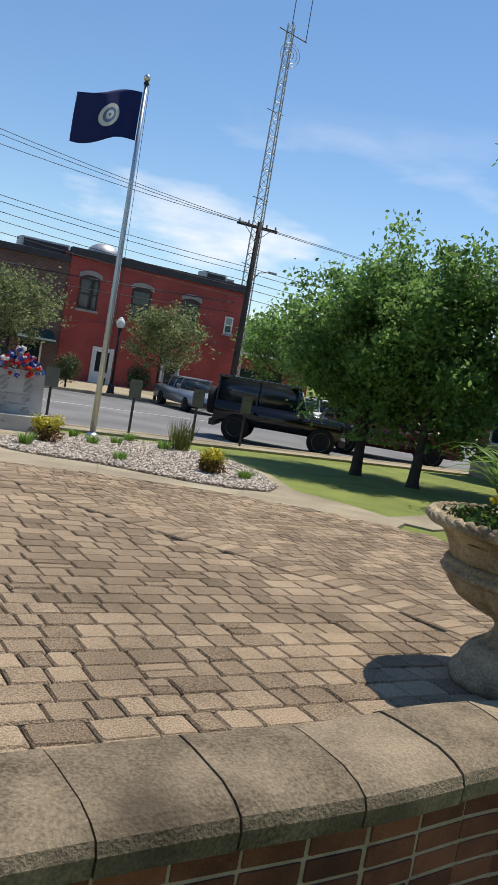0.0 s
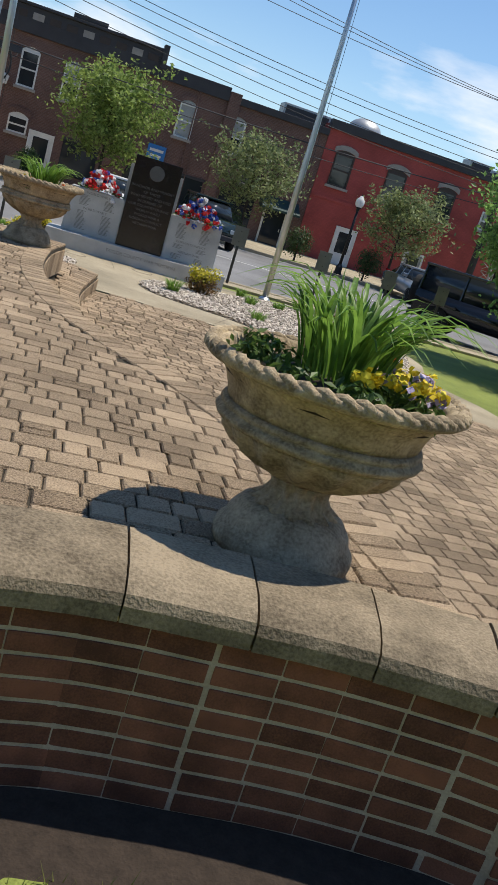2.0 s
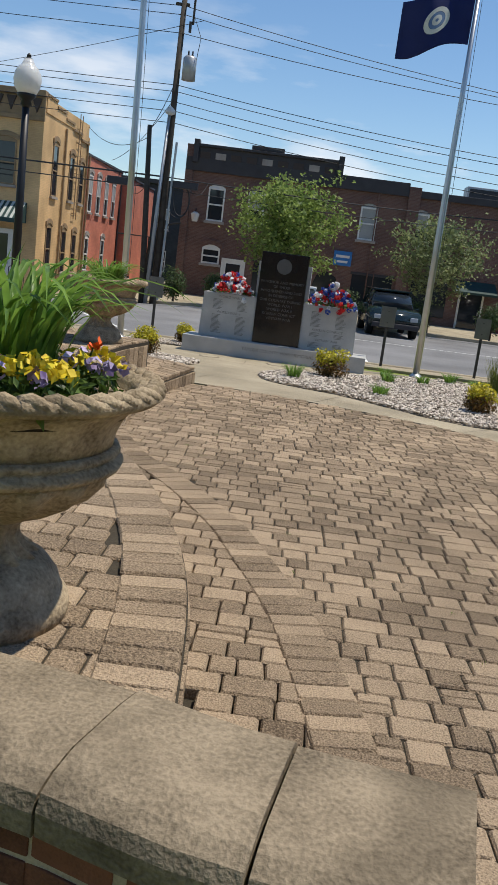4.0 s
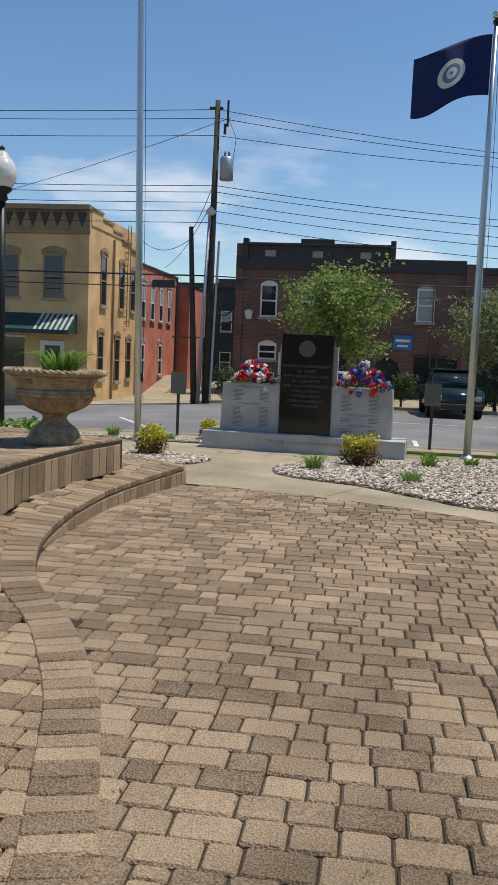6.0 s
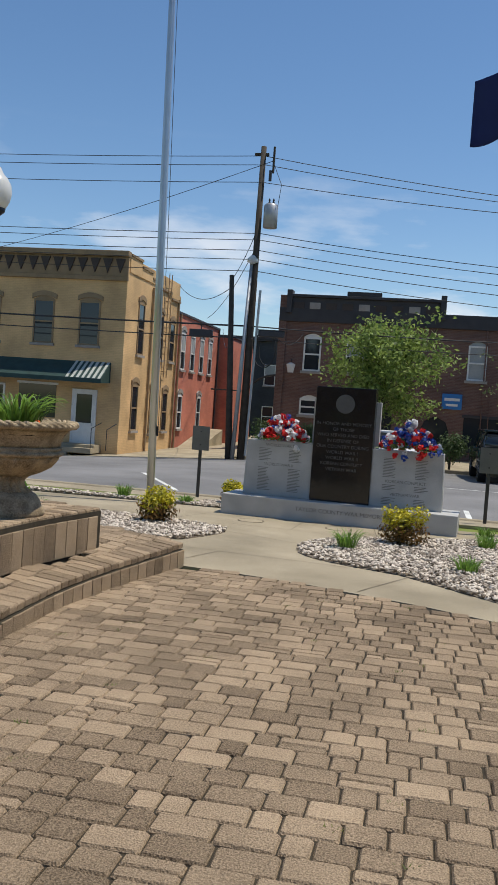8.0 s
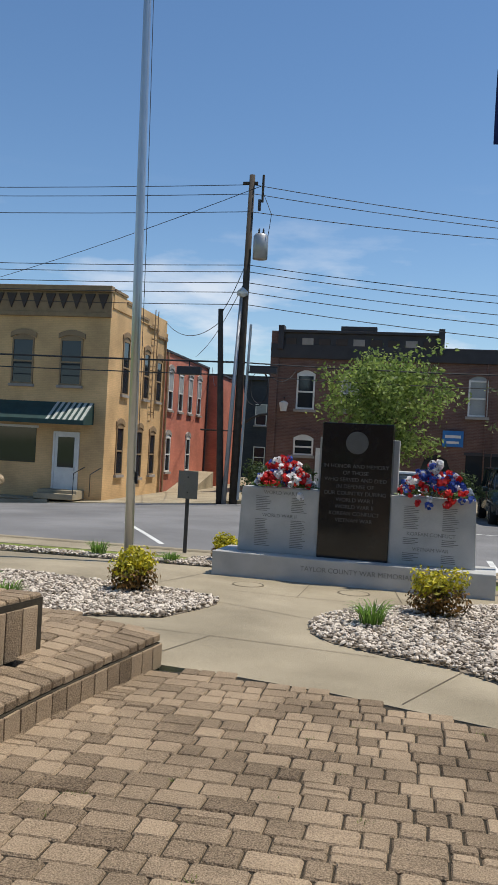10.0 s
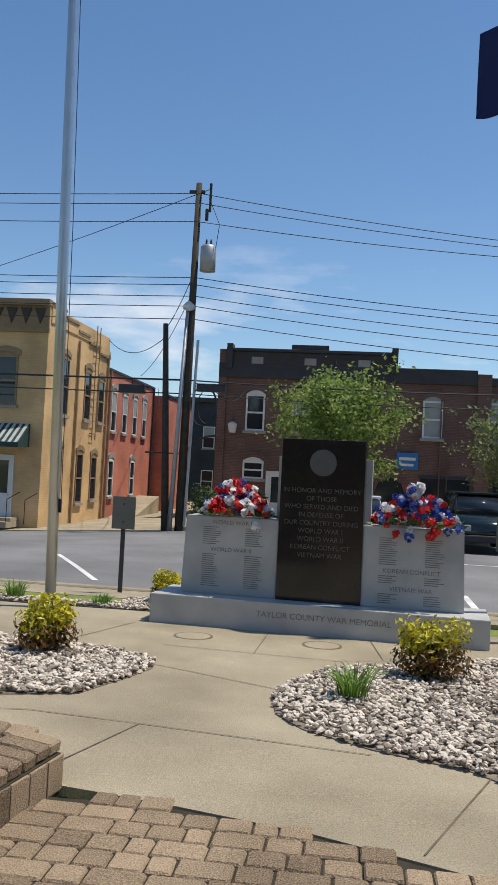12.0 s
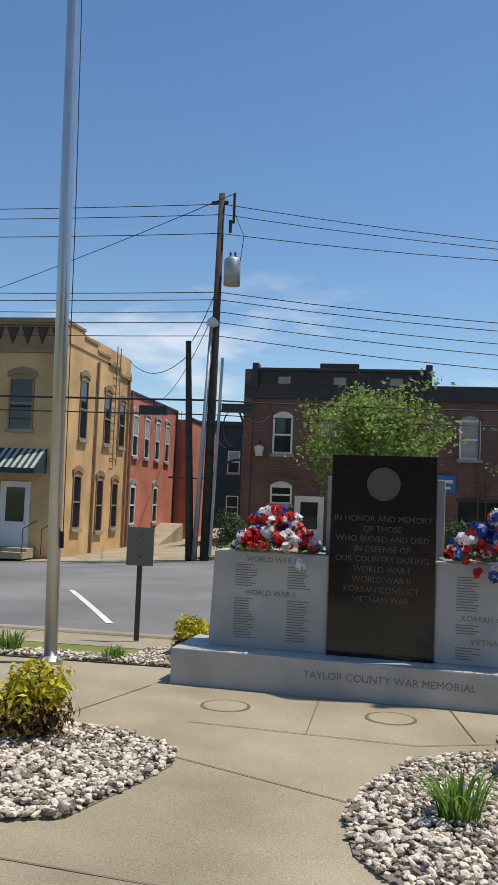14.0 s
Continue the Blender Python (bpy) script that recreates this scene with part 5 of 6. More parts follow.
part("lamp_head", box(1.0, 1.45, -0.1, 0.1, h3 - 2.27, h3 - 2.17, 0.03), M_GALV, p3)


def wire(a, b, sag, r=0.014, name="overhead_wire"):
    pts = []
    for i in range(15):
        t = i / 14
        p = Vector(a).lerp(Vector(b), t)
        p.z -= sag * 4 * t * (1 - t)
        pts.append(p)
    tagged(part(name, tube(pts, r, 5), M_CABLE), "thin dark overhead wire between the poles", "wire", "overhead wires")


for dz, dy in ((10.95, 0), (10.7, 0.3), (9.9, -0.2), (8.0, 0), (7.75, 0), (7.35, 0), (7.0, 0), (6.55, 0)):
    wire((-1.75, 36.8 + dy, dz), (19.6, 36.4 + dy, min(8.4, dz - 1.6)), 0.35)
    wire((-1.75, 36.8 + dy, dz), (-45, 37.5 + dy, dz + 1.6), 0.5)
    wire((19.6, 36.4 + dy, min(8.4, dz - 1.6)), (62, 35 + dy, min(8.4, dz - 1.6)), 0.5)
for dz, r in ((4.42, 0.035), (3.95, 0.022)):
    wire((-1.85, 36.7, dz), (-45, 36.0, dz + 0.9), 0.3, r)
    wire((-1.85, 36.7, dz), (19.6, 36.3, dz + 0.2), 0.25, r * 0.7)
wire((-1.8, 36.8, 8.2), (-2.65, 36.7, 6.2), 0.15)
wire((-1.85, 36.8, 7.4), (-7.6, 52, 6.2), 0.4)
wire((-2.65, 36.7, 5.9), (-7.6, 46, 7.2), 0.6)
wire((-2.5, 36.7, 4.2), (-7.6, 56, 6.0), 0.9)
wire((-0.9, 36.6, 4.2), (-1.3, 47.4, 5.2), 0.5)
wire((0.0, 30.0, 8.8), (-20, 42, 7.0), 0.3, 0.010)
loop = thing("cable_coil", pose(-1.2, 36.7, 3.55), "loose loop of black cable hanging by the pole", "cable")
part("loop", tube([(0.45 * math.cos(a * 0.42), 0.05 * math.sin(a), 0.7 * math.sin(a * 0.42)) for a in range(16)], 0.025, 5), M_CABLE, loop)
part("loop", tube([(0.32 * math.cos(a * 0.42) + 0.1, 0.05, 0.6 * math.sin(a * 0.42)) for a in range(16)], 0.02, 5), M_CABLE, loop)

tower = thing("radio_tower", pose(32.3, 58.0, -0.5), "tall galvanised lattice radio tower with antennas", "tower")
TH = 28.0
legs = []
for k in range(3):
    a = 2 * math.pi * k / 3 + 0.3
    p0, p1_ = Vector((0.62 * math.cos(a), 0.62 * math.sin(a), 0)), Vector((0.30 * math.cos(a), 0.30 * math.sin(a), TH))
    legs.append((p0, p1_))
    part("leg", tube([p0, p1_], 0.055, 6), M_GALV, tower)
lat = bmesh.new()
n = 44
for i in range(n):
    t0, t1 = i / n, (i + 1) / n
    for k in range(3):
        a0, a1 = legs[k]
        c0, c1 = legs[(k + 1) % 3]
        tube([a0.lerp(a1, t0), c0.lerp(c1, t1)], 0.022, 4, lat)
        if i % 2:
            tube([a0.lerp(a1, t0), c0.lerp(c1, t0)], 0.022, 4, lat)
part("lattice", lat, M_GALV, tower, "diagonal bracing")
part("antenna", tube([(0, 0, TH), (0, 0, TH + 3)], 0.03, 6), M_TRIMD, tower)
part("antenna", tube([(1.4, 0, TH - 0.9), (1.4, 0, TH + 2.5)], 0.03, 6), M_TRIMD, tower)
part("side_arm", tube([(-1.0, 0, TH - 0.6), (1.5, 0, TH - 0.9)], 0.04, 6), M_TRIMD, tower)
ring = bmesh.new()
for rr in (0.3, 0.6, 0.85):
    tube([(rr * math.cos(a * 0.35), -0.45, TH - 2.4 + rr * math.sin(a * 0.35)) for a in range(19)], 0.025, 4, ring)
part("grid_dish", ring, M_GALV, tower, "round wire dish")
for z in (TH - 6.5, TH - 13, TH - 18):
    part("side_antenna", tube([(-0.9, 0, z), (0.5, 0, z - 0.1)], 0.03, 5), M_TRIMD, tower)


# ---- trees ----
def tree(x, y, z, h, trunk_h, rad, material, seed, leaves, size, label, tr=0.12, group="shade trees", shape=1.0):
    rnd = random.Random(seed)
    nr = np.random.default_rng(seed)
    t = thing("tree", pose(x, y, z), label, "tree", group)
    b = bmesh.new()
    bend = Vector((rnd.gauss(0, 0.05), rnd.gauss(0, 0.05), 0))
    top = Vector((0, 0, h * 0.8)) + bend * 2
    tube([(0, 0, -0.1), (0, 0, 0.1), Vector((0, 0, trunk_h)) + bend * 0.5, Vector((0, 0, h * 0.5)) + bend, top], [tr * 1.35, tr * 1.05, tr * 0.8, tr * 0.5, tr * 0.12], 10, b)
    tips = []
    ch = h - trunk_h
    for k in range(30):
        zz = trunk_h * 0.95 + ch * 0.72 * (k / 30)
        a = k * 2.4 + rnd.uniform(-0.4, 0.4)
        q = max(0.0, (zz - trunk_h) / ch)
        ln = rad * (1.0 - 0.75 * q ** 1.3) * rnd.uniform(0.72, 1.08) * (0.8 + 0.4 * min(q * 5, 1)) ** shape
        s = Vector((0, 0, zz)) + bend * (zz / h)
        e = s + Vector((math.cos(a) * ln, math.sin(a) * ln, ln * rnd.uniform(0.3, 0.75)))
        mid = s.lerp(e, 0.5) + Vector((0, 0, -0.06 * ln))
        tube([s, mid, e], [tr * 0.32, tr * 0.18, tr * 0.05], 5, b)
        for f2 in (0.4, 0.6, 0.8, 1.0):
            tips.append(s.lerp(e, f2))
            for _ in range(2):
                w = s.lerp(e, f2) + Vector((rnd.gauss(0, 1), rnd.gauss(0, 1), rnd.gauss(0.2, 0.8))) * rad * 0.16
                tube([s.lerp(e, f2), w], [tr * 0.06, tr * 0.02], 4, b)
                tips.append(w)
    for k in range(8):
        tips.append(top + Vector((rnd.gauss(0, 0.18), rnd.gauss(0, 0.18), rnd.uniform(-0.1, 0.22))) * rad * 0.8)
    part("trunk", b, M_BARK, t, "dark bark trunk and limbs")
    T = np.array([p[:] for p in tips])
    c = T[nr.integers(0, len(T), leaves)] + nr.normal(0, 1, (leaves, 3)) * np.array([0.15, 0.15, 0.12]) * rad * 0.62
    c[:, 2] = np.maximum(c[:, 2], trunk_h * 0.75)
    nn = nr.normal(0, 1, (leaves, 3)) + np.array([0, 0, 0.7])
    nn /= np.linalg.norm(nn, axis=1, keepdims=True)
    u = np.cross(nn, nr.normal(0, 1, (leaves, 3)))
    u /= np.linalg.norm(u, axis=1, keepdims=True)
    w = np.cross(nn, u)
    s = size * nr.uniform(0.6, 1.35, (leaves, 1))
    v = np.stack([c - u * s, c + w * s * 0.55 + nn * s * 0.12, c + u * s, c - w * s * 0.55 + nn * s * 0.12], 1).reshape(-1, 3)
    k = np.arange(leaves)[:, None] * 4
    fs = np.concatenate([k + np.array([[0, 1, 2]]), k + np.array([[0, 2, 3]])], 1).reshape(-1, 3)
    mesh_ob("crown", v.tolist(), fs.tolist(), material, t, "many small leaves with gaps between")
    return t


tree(12.3, 15.8, gz(13, 16), 5.0, 0.95, 2.05, M_TREE, 5, 34000, 0.062, "dense dark-green young maple on the lawn", 0.13)
tree(12.7, 14.3, gz(13, 13), 5.2, 0.95, 2.05, M_TREE, 6, 34000, 0.062, "dense dark-green young maple near the path", 0.12)
tree(16.2, 12.0, gz(16, 12), 7.9, 1.4, 3.1, M_TREE, 7, 68000, 0.066, "large rounded green maple by the court building", 0.2)
tree(25.5, 40.5, gz(25, 40), 6.0, 1.6, 2.6, M_TREE, 9, 6000, 0.11, "leafy green maple by the kerb", 0.13)
for x, y, h, r, m, sd, n, lab in ((3.4, 38.0, 5.9, 2.35, M_TREEY, 11, 11000, "bright spring-green street tree before the brown shops"), (9.9, 38.3, 4.9, 2.0, M_TREEG, 12, 5500, "thin-leaved young street tree before the shops"), (17.2, 38.3, 4.7, 1.9, M_TREEG, 13, 5500, "thin-leaved young street tree by the red building")):
    tree(x, y, gz(x, y), h, 1.5, r, m, sd, n, 0.085, lab, 0.07, "street trees")
for x, r, h in ((-1.2, 0.75, 1.5), (0.55, 0.65, 1.35), (9.3, 0.8, 1.5), (6.1, 0.75, 1.4), (12.6, 0.8, 1.55), (16.0, 0.85, 1.5), (21.0, 0.85, 1.5)):
    shrub(x, 38.0, gz(x, 38), r, h, M_HEDGE, int(x * 10) + 200, "rounded dark evergreen shrub at the far kerb", 1600, 0.06)
shrub(16.4, 9.6, gz(16, 10), 1.0, 1.5, M_HEDGE, 301, "dark evergreen shrub against the court wall", 1800, 0.06)
shrub(19.3, 9.0, gz(19, 9), 1.0, 1.4, M_HEDGE, 302, "dark evergreen shrub against the court wall", 1800, 0.06)
shrub(17.6, 11.4, gz(17, 11), 0.9, 1.2, M_HEDGE, 303, "dark evergreen shrub against the court wall", 1500, 0.06)
shrub(27.5, 38.5, gz(27, 38), 1.8, 1.3, M_HEDGE, 304, "low green hedge by the far street", 1800, 0.08)


# ---- cars ----
def wheel(parent, x, y, r, w):
    e = new("wheel")
    e.parent = parent
    e.matrix_local = pose(x, y, r, 90, 0, 0)
    part("tyre", lathe([(r * 0.62, -w / 2), (r * 0.93, -w / 2), (r, -w * 0.32), (r, w * 0.32), (r * 0.93, w / 2), (r * 0.62, w / 2)], 24), M_TYRE, e, "", True)
    part("rim", lathe([(r * 0.6, -w / 2 + 0.01), (r * 0.64, -w / 2 - 0.004), (r * 0.64, w / 2 + 0.004), (r * 0.6, w / 2 - 0.01)], 20), M_ALU, e)


def car(x, y, turn, body, cabin, width, r, material, label, wheelx, extra=None):
    z = gz(x, y) - 0.10
    t = thing("car", pose(x, y, z, 0, 0, turn), label, "car", "parked cars")
    b = prism(body, -width / 2, width / 2)
    bmesh.ops.bevel(b, geom=b.edges[:], offset=0.05, segments=2, affect="EDGES")
    part("body", b, material, t, "", True)
    b = prism(cabin, -width / 2 + 0.12, width / 2 - 0.12)
    for v in b.verts:
        if v.co.z > cabin[0][1] + 0.2:
            v.co.y *= 0.84
    bmesh.ops.bevel(b, geom=b.edges[:], offset=0.04, segments=2, affect="EDGES")
    part("cabin", b, M_GLASS, t, "tinted glass cabin", True)
    zt = max(c for a, c in cabin)
    xs = [a for a, c in cabin if c > zt - 0.08]
    part("roof", box(min(xs) - 0.05, max(xs) + 0.05, -width * 0.40, width * 0.40, zt - 0.04, zt + 0.03, 0.02), material, t)
    for px in xs[:1] + [sum(xs) / len(xs)] + xs[-1:]:
        for s in (-1, 1):
            part("pillar", tube([(px, s * (width / 2 - 0.10), cabin[0][1]), (px, s * (width / 2 - 0.27), zt)], 0.04, 6), material, t)
    for wx in wheelx:
        for s in (-1, 1):
            wheel(t, wx, s * (width / 2 - 0.1), r, 0.24)
    x1 = max(a for a, c in body)
    x0 = min(a for a, c in body)
    for s in (-1, 1):
        part("headlight", box(x1 - 0.12, x1 + 0.01, s * width * 0.36 - 0.14, s * width * 0.36 + 0.14, 0.66, 0.82, 0.03), M_LAMPG, t)
        part("tail_light", box(x0 - 0.01, x0 + 0.1, s * width * 0.40 - 0.1, s * width * 0.40 + 0.1, 0.75, 0.98, 0.03), M_TAIL, t)
        part("mirror", box(0.55, 0.68, s * (width / 2 + 0.07) - 0.09, s * (width / 2 + 0.07) + 0.09, 0.98, 1.12, 0.03), material, t)
    part("bumper", box(x1 - 0.1, x1 + 0.1, -width * 0.46, width * 0.46, 0.36, 0.55, 0.04), M_TRIMD, t)
    part("bumper", box(x0 - 0.1, x0 + 0.1, -width * 0.46, width * 0.46, 0.36, 0.55, 0.04), M_TRIMD, t)
    return t


SUV_B = [(-2.25, 0.35), (2.25, 0.35), (2.3, 0.75), (2.15, 0.98), (1.0, 1.08), (-2.25, 1.08), (-2.32, 0.7)]
SUV_C = [(1.15, 1.05), (0.45, 1.62), (-1.85, 1.68), (-2.22, 1.05)]
SED_B = [(-2.3, 0.30), (2.25, 0.30), (2.3, 0.62), (2.1, 0.82), (1.0, 0.92), (-1.6, 0.95), (-2.3, 0.88)]
SED_C = [(1.1, 0.9), (0.35, 1.38), (-0.95, 1.40), (-1.8, 0.93)]
JEEP_B = [(-1.95, 0.5), (1.75, 0.5), (1.85, 0.75), (1.85, 1.02), (0.75, 1.12), (-1.95, 1.12)]
JEEP_C = [(0.72, 1.1), (0.45, 1.78), (-1.9, 1.82), (-1.95, 1.1)]
jeep = car(13.9, 21.7, -36, JEEP_B, JEEP_C, 1.75, 0.41, M_CARK, "black boxy off-road car parked at the kerb", (-1.25, 1.25))
sp = new("spare_wheel")
sp.parent = jeep
sp.matrix_local = pose(-2.12, 0, 1.05, 0, 90, 0)
part("tyre", lathe([(0.2, -0.12), (0.37, -0.12), (0.4, -0.07), (0.4, 0.07), (0.37, 0.12), (0.2, 0.12)], 24), M_TYRE, sp)
for s in (-1, 1):
    part("fender", box(0.75, 1.75, s * 0.86 - 0.14, s * 0.86 + 0.14, 0.86, 0.94, 0.03), M_CARK, jeep)
    part("fender", box(-1.75, -0.75, s * 0.86 - 0.14, s * 0.86 + 0.14, 0.86, 0.94, 0.03), M_CARK, jeep)
part("bull_bar", tube([(2.0, -0.6, 0.5), (2.08, -0.5, 0.95), (2.08, 0.5, 0.95), (2.0, 0.6, 0.5)], 0.035, 8), M_TRIMD, jeep)
car(18.4, 22.2, -32, SUV_B, SUV_C, 1.85, 0.35, M_CARM, "dark maroon sport utility car parked beside the lawn", (-1.4, 1.4))
car(21.0, 30.0, 172, SED_B, SED_C, 1.8, 0.32, M_CARW, "white saloon car waiting across the street", (-1.4, 1.4))
car(17.2, 34.4, -92, SED_B, SED_C, 1.8, 0.32, M_CARS, "silver saloon car parked before the red building", (-1.4, 1.4))
car(7.75, 34.5, -88, SUV_B, SUV_C, 1.85, 0.35, M_CARG, "dark green car parked before the brown shops", (-1.4, 1.4))
car(4.15, 34.4, -90, SED_B, SED_C, 1.8, 0.32, M_CARW, "white car parked beyond the memorial", (-1.4, 1.4))
lamp(14.6, 37.5, gz(14, 37.5), 3.6, "black street lamp with white globe across the street")

# ---- far woods and rooftops that close the view ----
def woods(pts, label):
    nr = np.random.default_rng(77)
    vs, n = [], 0
    for x, y, h in pts:
        k = 900
        c = np.array([x, y, h * 0.55 - 0.5]) + nr.normal(0, 1, (k, 3)) * np.array([h * 0.38, h * 0.3, h * 0.2])
        c[:, 2] = np.maximum(c[:, 2], -0.6)
        d = nr.normal(0, 1, (k, 3))
        u = np.cross(d, nr.normal(0, 1, (k, 3)))
        u *= 0.35 / np.linalg.norm(u, axis=1, keepdims=True)
        w = np.cross(d / np.linalg.norm(d, axis=1, keepdims=True), u)
        vs.append(np.stack([c - u, c + w, c + u, c - w], 1).reshape(-1, 3))
        n += k
    tagged(mesh_ob("far_trees", np.concatenate(vs).tolist(), (np.arange(n)[:, None] * 4 + np.arange(4)[None]).tolist(), M_TREE), label, "trees", kind="stuff")


woods([(x, 95 + 14 * math.sin(x * 0.7), 7 + 2.5 * math.sin(x * 1.3)) for x in range(24, 120, 5)], "distant green trees beyond the street")
woods([(70 + 8 * math.sin(y), y, 7 + 2 * math.sin(y * 2)) for y in range(-20, 80, 5)], "distant green trees at the street's end")
woods([(-60 + 8 * math.sin(y), y, 7 + 2 * math.sin(y * 2)) for y in range(-20, 36, 6)], "distant green trees down the street")
far_house = thing("house", pose(33, 62, -0.6), "low red-brick store far down the street", "building")
part("wall", box(-6, 9, 0, 10, 0, 3.4), M_BRED, far_house)
part("roof", box(-6.3, 9.3, -0.3, 10.3, 3.4, 3.7), M_TRIMW, far_house)
part("window", box(-4, -1, -0.05, 0, 0.6, 2.2), M_GLASS, far_house)
part("window", box(2, 6, -0.05, 0, 0.6, 2.2), M_GLASS, far_house)

# ---- bare soil along the foot of the garden wall ----
sv, sf = [], []
for i in range(61):
    p, t = along(WALL, WLEN * i / 60)
    nn = Vector((t.y, -t.x, 0))
    for k, dz in ((0.15, 0.022), (0.38, 0.016), (0.56 + 0.05 * math.sin(i * 1.7), -0.004)):
        q = p + nn * k
        sv.append((q.x, q.y, -0.235 + dz))
sf = [(3 * i + j, 3 * i + j + 3, 3 * i + j + 4, 3 * i + j + 1) for i in range(60) for j in range(2)]
tagged(mesh_ob("soil", sv, sf, M_SOIL), "dark bare soil strip along the wall foot", "soil", kind="structure")

# ---- rough grass at the foot of the garden wall and on the lawn ----
gvs, gfs = [], []
for _ in range(9000):
    x, y = random.uniform(0.6, 4.7), random.uniform(0.6, 2.2)
    if edge_dist0 := min((Vector((x, y, 0)) - p).length for p in WALL[::12]):
        if edge_dist0 < 0.5:
            continue
    a, ln = random.uniform(0, 6.3), random.uniform(0.03, 0.085)
    k = len(gvs)
    z = ground_z(x, y) - 0.01
    gvs += [(x - 0.003 * math.sin(a), y + 0.003 * math.cos(a), z), (x + 0.003 * math.sin(a), y - 0.003 * math.cos(a), z), (x + ln * 0.5 * math.cos(a), y + ln * 0.5 * math.sin(a), z + ln)]
    gfs.append((k, k + 1, k + 2))
tagged(mesh_ob("grass", gvs, gfs, M_BLADE), "dry green grass at the foot of the wall", "grass", kind="stuff")


# ---- pavers, last: each stone bevelled, a little uneven ----
def paver_geom(w, h):
    """A tumbled stone: cut corners and eased edges on an eight-sided body."""
    k, e, d = 0.008, 0.007, 0.05
    v = []
    for inset, z in ((0.0, -d), (0.0, -0.010), (e, 0.0)):
        a, b = w / 2 - inset, h / 2 - inset
        v += [(q[0], q[1], z) for q in ((-a + k, -b), (a - k, -b), (a, -b + k), (a, b - k), (a - k, b), (-a + k, b), (-a, b - k), (-a, -b + k))]
    fc = [(8 * r + j, 8 * r + (j + 1) % 8, 8 * r + 8 + (j + 1) % 8, 8 * r + 8 + j) for r in range(2) for j in range(8)]
    return np.array(v), np.array(fc), tuple(range(16, 24))


def cells(x0, x1, y0, y1):
    """Rows of square, long and half-height stones."""
    u, y, out = 0.148, y0, []
    while y < y1:
        x = x0 + random.uniform(0, 0.2)
        while x < x1:
            w = random.choice((u, u * 1.05, u * 1.45, u * 1.5, u * 0.95, u * 0.75))
            if random.random() < (0.07 if w > u * 1.2 else 0.02):
                out.append((x + w / 2, y + u * 0.25, w, u * 0.5))
                out.append((x + w / 2, y + u * 0.75, w, u * 0.5))
            else:
                out.append((x + w / 2, y + u / 2, w, u))
            x += w
        y += u
    return out


PAV_MESH = {}


def paver_mesh(w, h):
    key = (round(w, 3), round(h, 3))
    if key not in PAV_MESH:
        v, fq, top = paver_geom(w - 0.007, h - 0.007)
        me = bpy.data.meshes.new("paver")
        me.from_pydata(v.tolist(), [], fq.tolist() + [top])
        me.materials.append(M_PAVERE)
        PAV_MESH[key] = me
    return PAV_MESH[key]


def lay(items, zfun, parent, single, limit, label):
    """Stones (x, y, w, h, turn); those in the stretch named by single are parts, the rest one mesh."""
    vs, fs, base, made = [], [], 0, 0
    for x, y, w, h, a in items:
        z = zfun(x, y)
        sy = (zfun(x, y + 0.05) - zfun(x, y - 0.05)) / 0.1
        sx = (zfun(x + 0.05, y) - zfun(x - 0.05, y)) / 0.1
        tilt = Vector((0, 0, 1)).rotation_difference(Vector((-sx, -sy, 1)).normalized()).to_matrix().to_4x4()
        m = pose(x, y, z + random.gauss(0, 0.0018)) @ tilt @ pose(0, 0, 0, random.gauss(0, 0.4), random.gauss(0, 0.4), a + random.gauss(0, 0.9))
        if made < limit and single(x, y):
            o = new("paver", paver_mesh(w, h))
            o.parent = parent
            o.matrix_world = m
            made += 1
        else:
            v, fq, top = paver_geom(w - random.uniform(0.004, 0.011), h - random.uniform(0.004, 0.011))
            r = np.array(m.to_3x3())
            vs.append(v @ r.T + np.array(m.translation))
            fs += (fq + base).tolist() + [tuple(q + base for q in top)]
            base += len(v)
    if vs:
        o = mesh_ob("pavers", np.concatenate(vs).tolist(), fs, M_PAVER, parent, label)
        tagged(o, kind="stuff")


def edge_dist(path, x, y):
    p = Vector((x, y, 0))
    return min((q - p).length for q in path[::2])


def rim(path, zfun, inset, w=0.112, depth=0.235):
    out = []
    total = sum((b - a).length for a, b in zip(path, path[1:]))
    s = w / 2
    while s < total:
        p, t = along(path, s)
        nn = Vector((-t.y, t.x, 0))
        if nn.x > 0:
            nn = -nn
        q = p + nn * inset
        out.append((q.x, q.y, w, depth, math.degrees(math.atan2(t.y, t.x))))
        s += w
    return out


plaza_cells = [(x, y, w, h, 0) for x, y, w, h in cells(2.4, 10.2, -1.0, 12.2) if inside(x, y, plaza_poly) or (edge_dist(T1, x, y) < 0.13 and y < 11.9)]
lay(plaza_cells, gz, plaza, lambda x, y: 3.6 < x < 5.6 and 4.2 < y < 8.4, 290, "tumbled tan and brown concrete pavers")
top_poly = [(p.x, p.y) for p in T2] + top_back
top_cells = [(x, y, w, h, 0) for x, y, w, h in cells(-3.2, 4.4, 2.3, 12.2) if inside(x, y, top_poly) and edge_dist(T2, x, y) > 0.2 and edge_dist(WALL, x, y) > 0.24]
lay(top_cells, z_top, terrace_top, lambda x, y: 1.6 < x < 3.9 and 3.2 < y < 5.6, 290, "tumbled tan and brown concrete pavers")
mid_poly = [(p.x, p.y) for p in T1] + mid_back
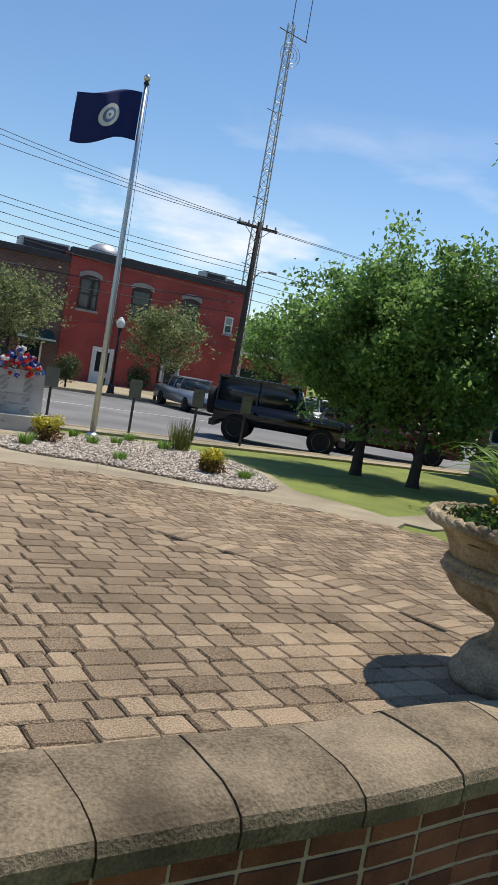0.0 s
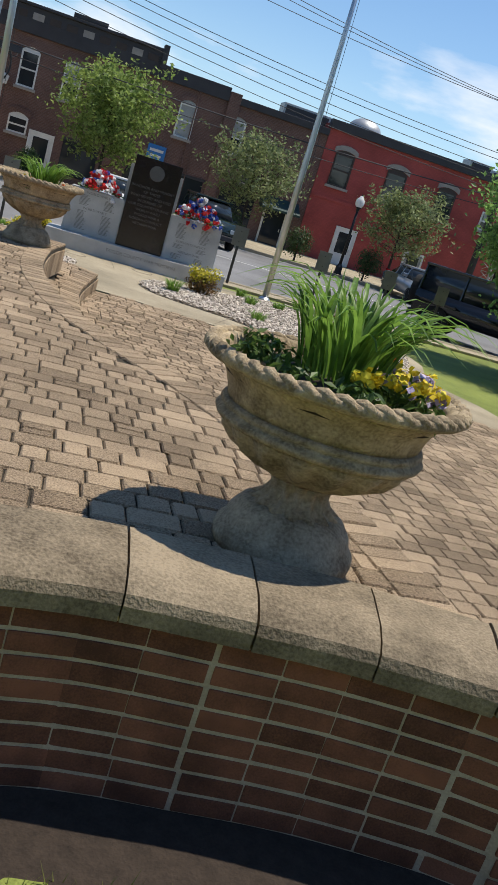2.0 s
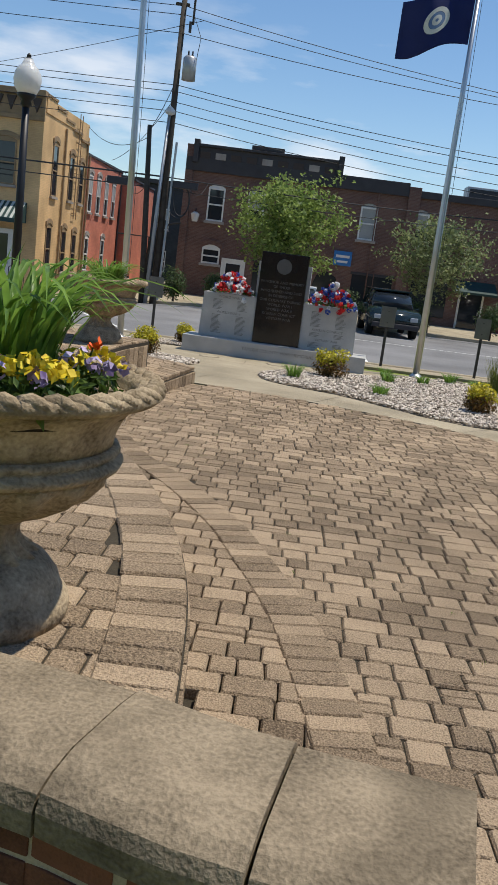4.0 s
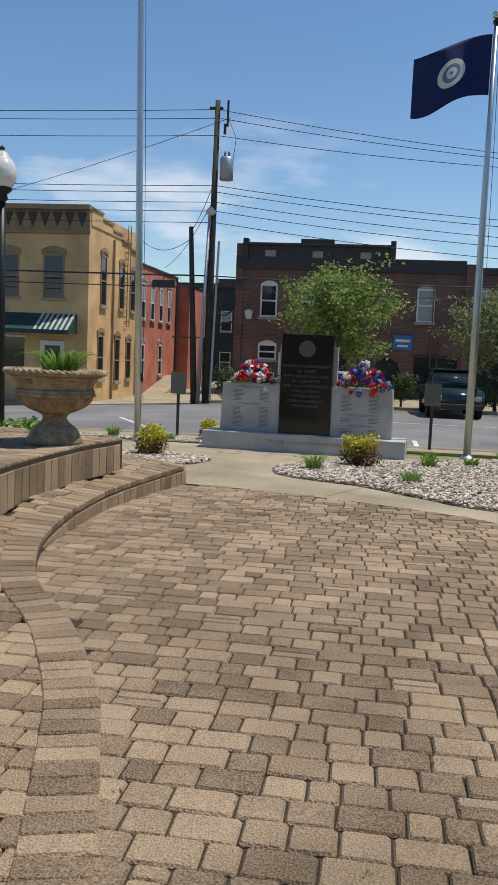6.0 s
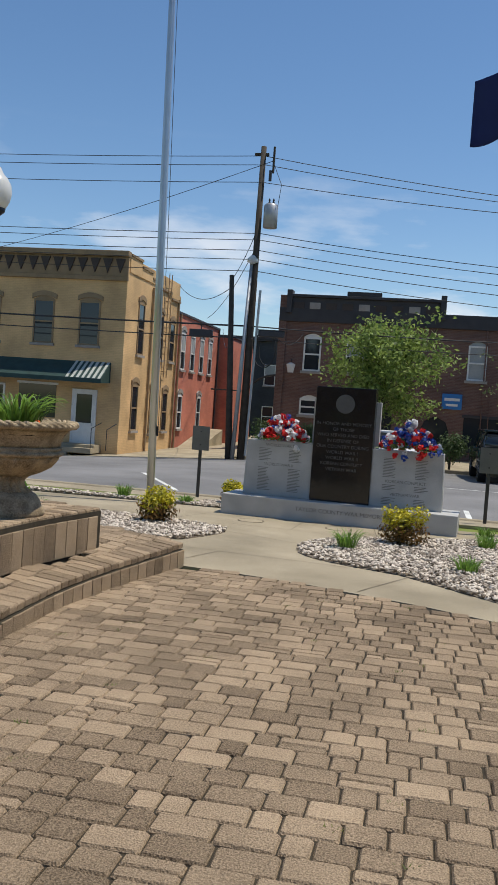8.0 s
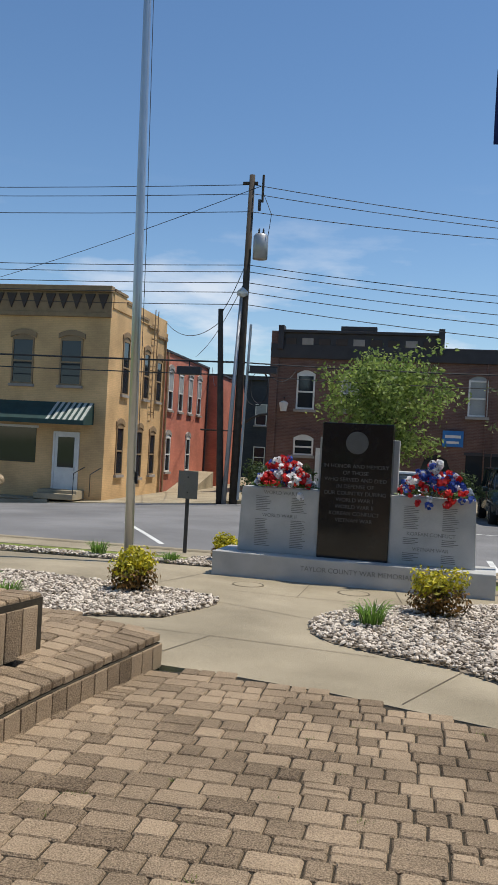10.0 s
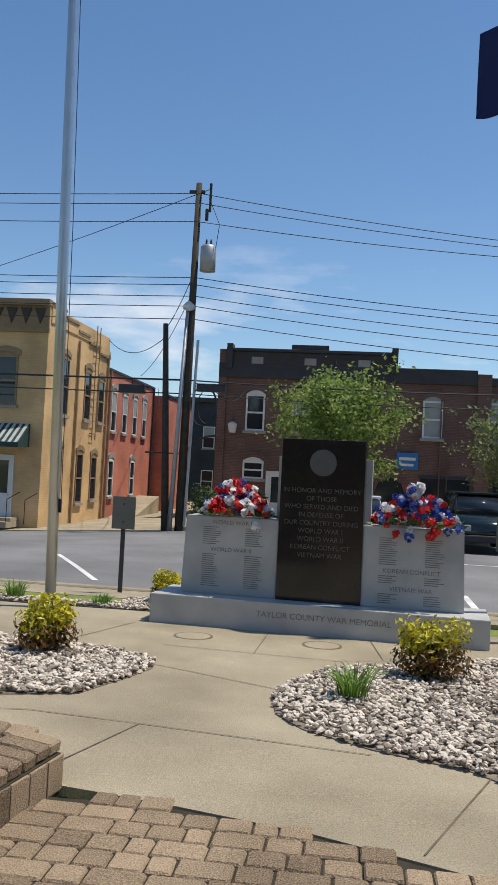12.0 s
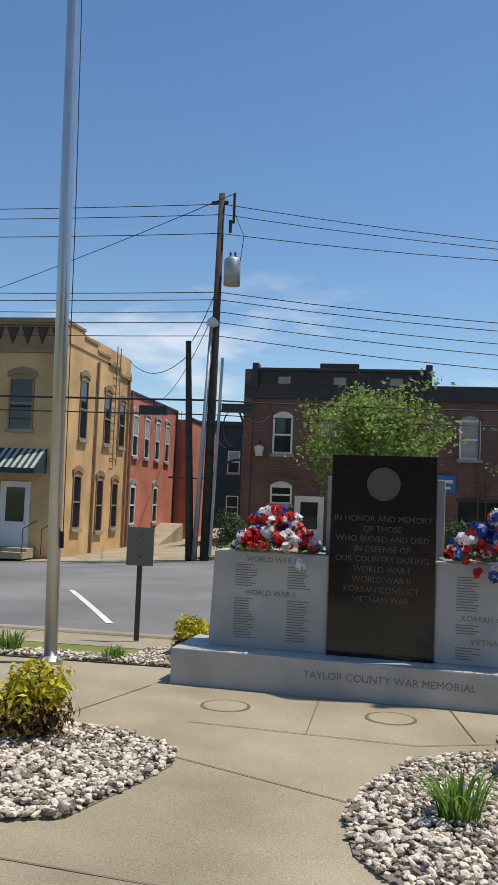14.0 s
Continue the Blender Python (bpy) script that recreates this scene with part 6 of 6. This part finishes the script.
mid_cells = [(x, y, w, h, 0) for x, y, w, h in cells(1.4, 4.9, 2.25, 12.3) if inside(x, y, mid_poly) and not inside(x, y, top_poly) and edge_dist(T1, x, y) > 0.18]
lay(mid_cells, z_mid, terrace_mid, lambda x, y: y < 7, 200, "tumbled tan and brown concrete pavers")
lay(rim(T1, z_mid, 0.12), lambda x, y: z_mid(x, y) + 0.009, terrace_mid, lambda x, y: True, 95, "")
lay(rim(T2, z_top, 0.12), lambda x, y: z_top(x, y) + 0.009, terrace_top, lambda x, y: True, 120, "")


def riser(path, zfun, zlow, parent):
    """Upright blocks below the edge stones."""
    total = sum((b - a).length for a, b in zip(path, path[1:]))
    s = 0.08
    while s < total:
        p, t = along(path, s)
        hi, lo = zfun(p.x, p.y) - 0.054, zlow(p.x, p.y) - 0.02
        if hi - lo > 0.05:
            b = box(-0.072, 0.072, -0.03, 0.03, lo - hi, 0, 0.006)
            o = part("riser_block", b, M_PAVERE, parent)
            nn = Vector((t.y, -t.x, 0))
            q = p + nn * -0.018
            o.matrix_world = pose(q.x, q.y, hi, 0, random.gauss(0, 0.6), math.degrees(math.atan2(t.y, t.x)) + random.gauss(0, 0.8))
        s += 0.152


riser(T1, z_mid, gz, terrace_mid)
riser(T2, z_top, z_mid, terrace_top)
# weeds in the joints
wv, wf = [], []
for _ in range(110):
    cx, cy = random.uniform(2.9, 7.5), random.uniform(3.5, 11.8)
    if not inside(cx, cy, plaza_poly):
        continue
    for _ in range(random.randint(4, 12)):
        x, y = cx + random.gauss(0, 0.02), cy + random.gauss(0, 0.012)
        z, a, ln = gz(x, y) - 0.006, random.uniform(0, 6.3), random.uniform(0.01, 0.028)
        k = len(wv)
        wv += [(x, y, z), (x + 0.006 * math.cos(a + 1.3), y + 0.006 * math.sin(a + 1.3), z), (x + ln * math.cos(a), y + ln * math.sin(a), z + 0.016)]
        wf.append((k, k + 1, k + 2))
tagged(mesh_ob("weeds", wv, wf, M_BLADE), "small green weeds in the paver joints", "weeds", kind="stuff")
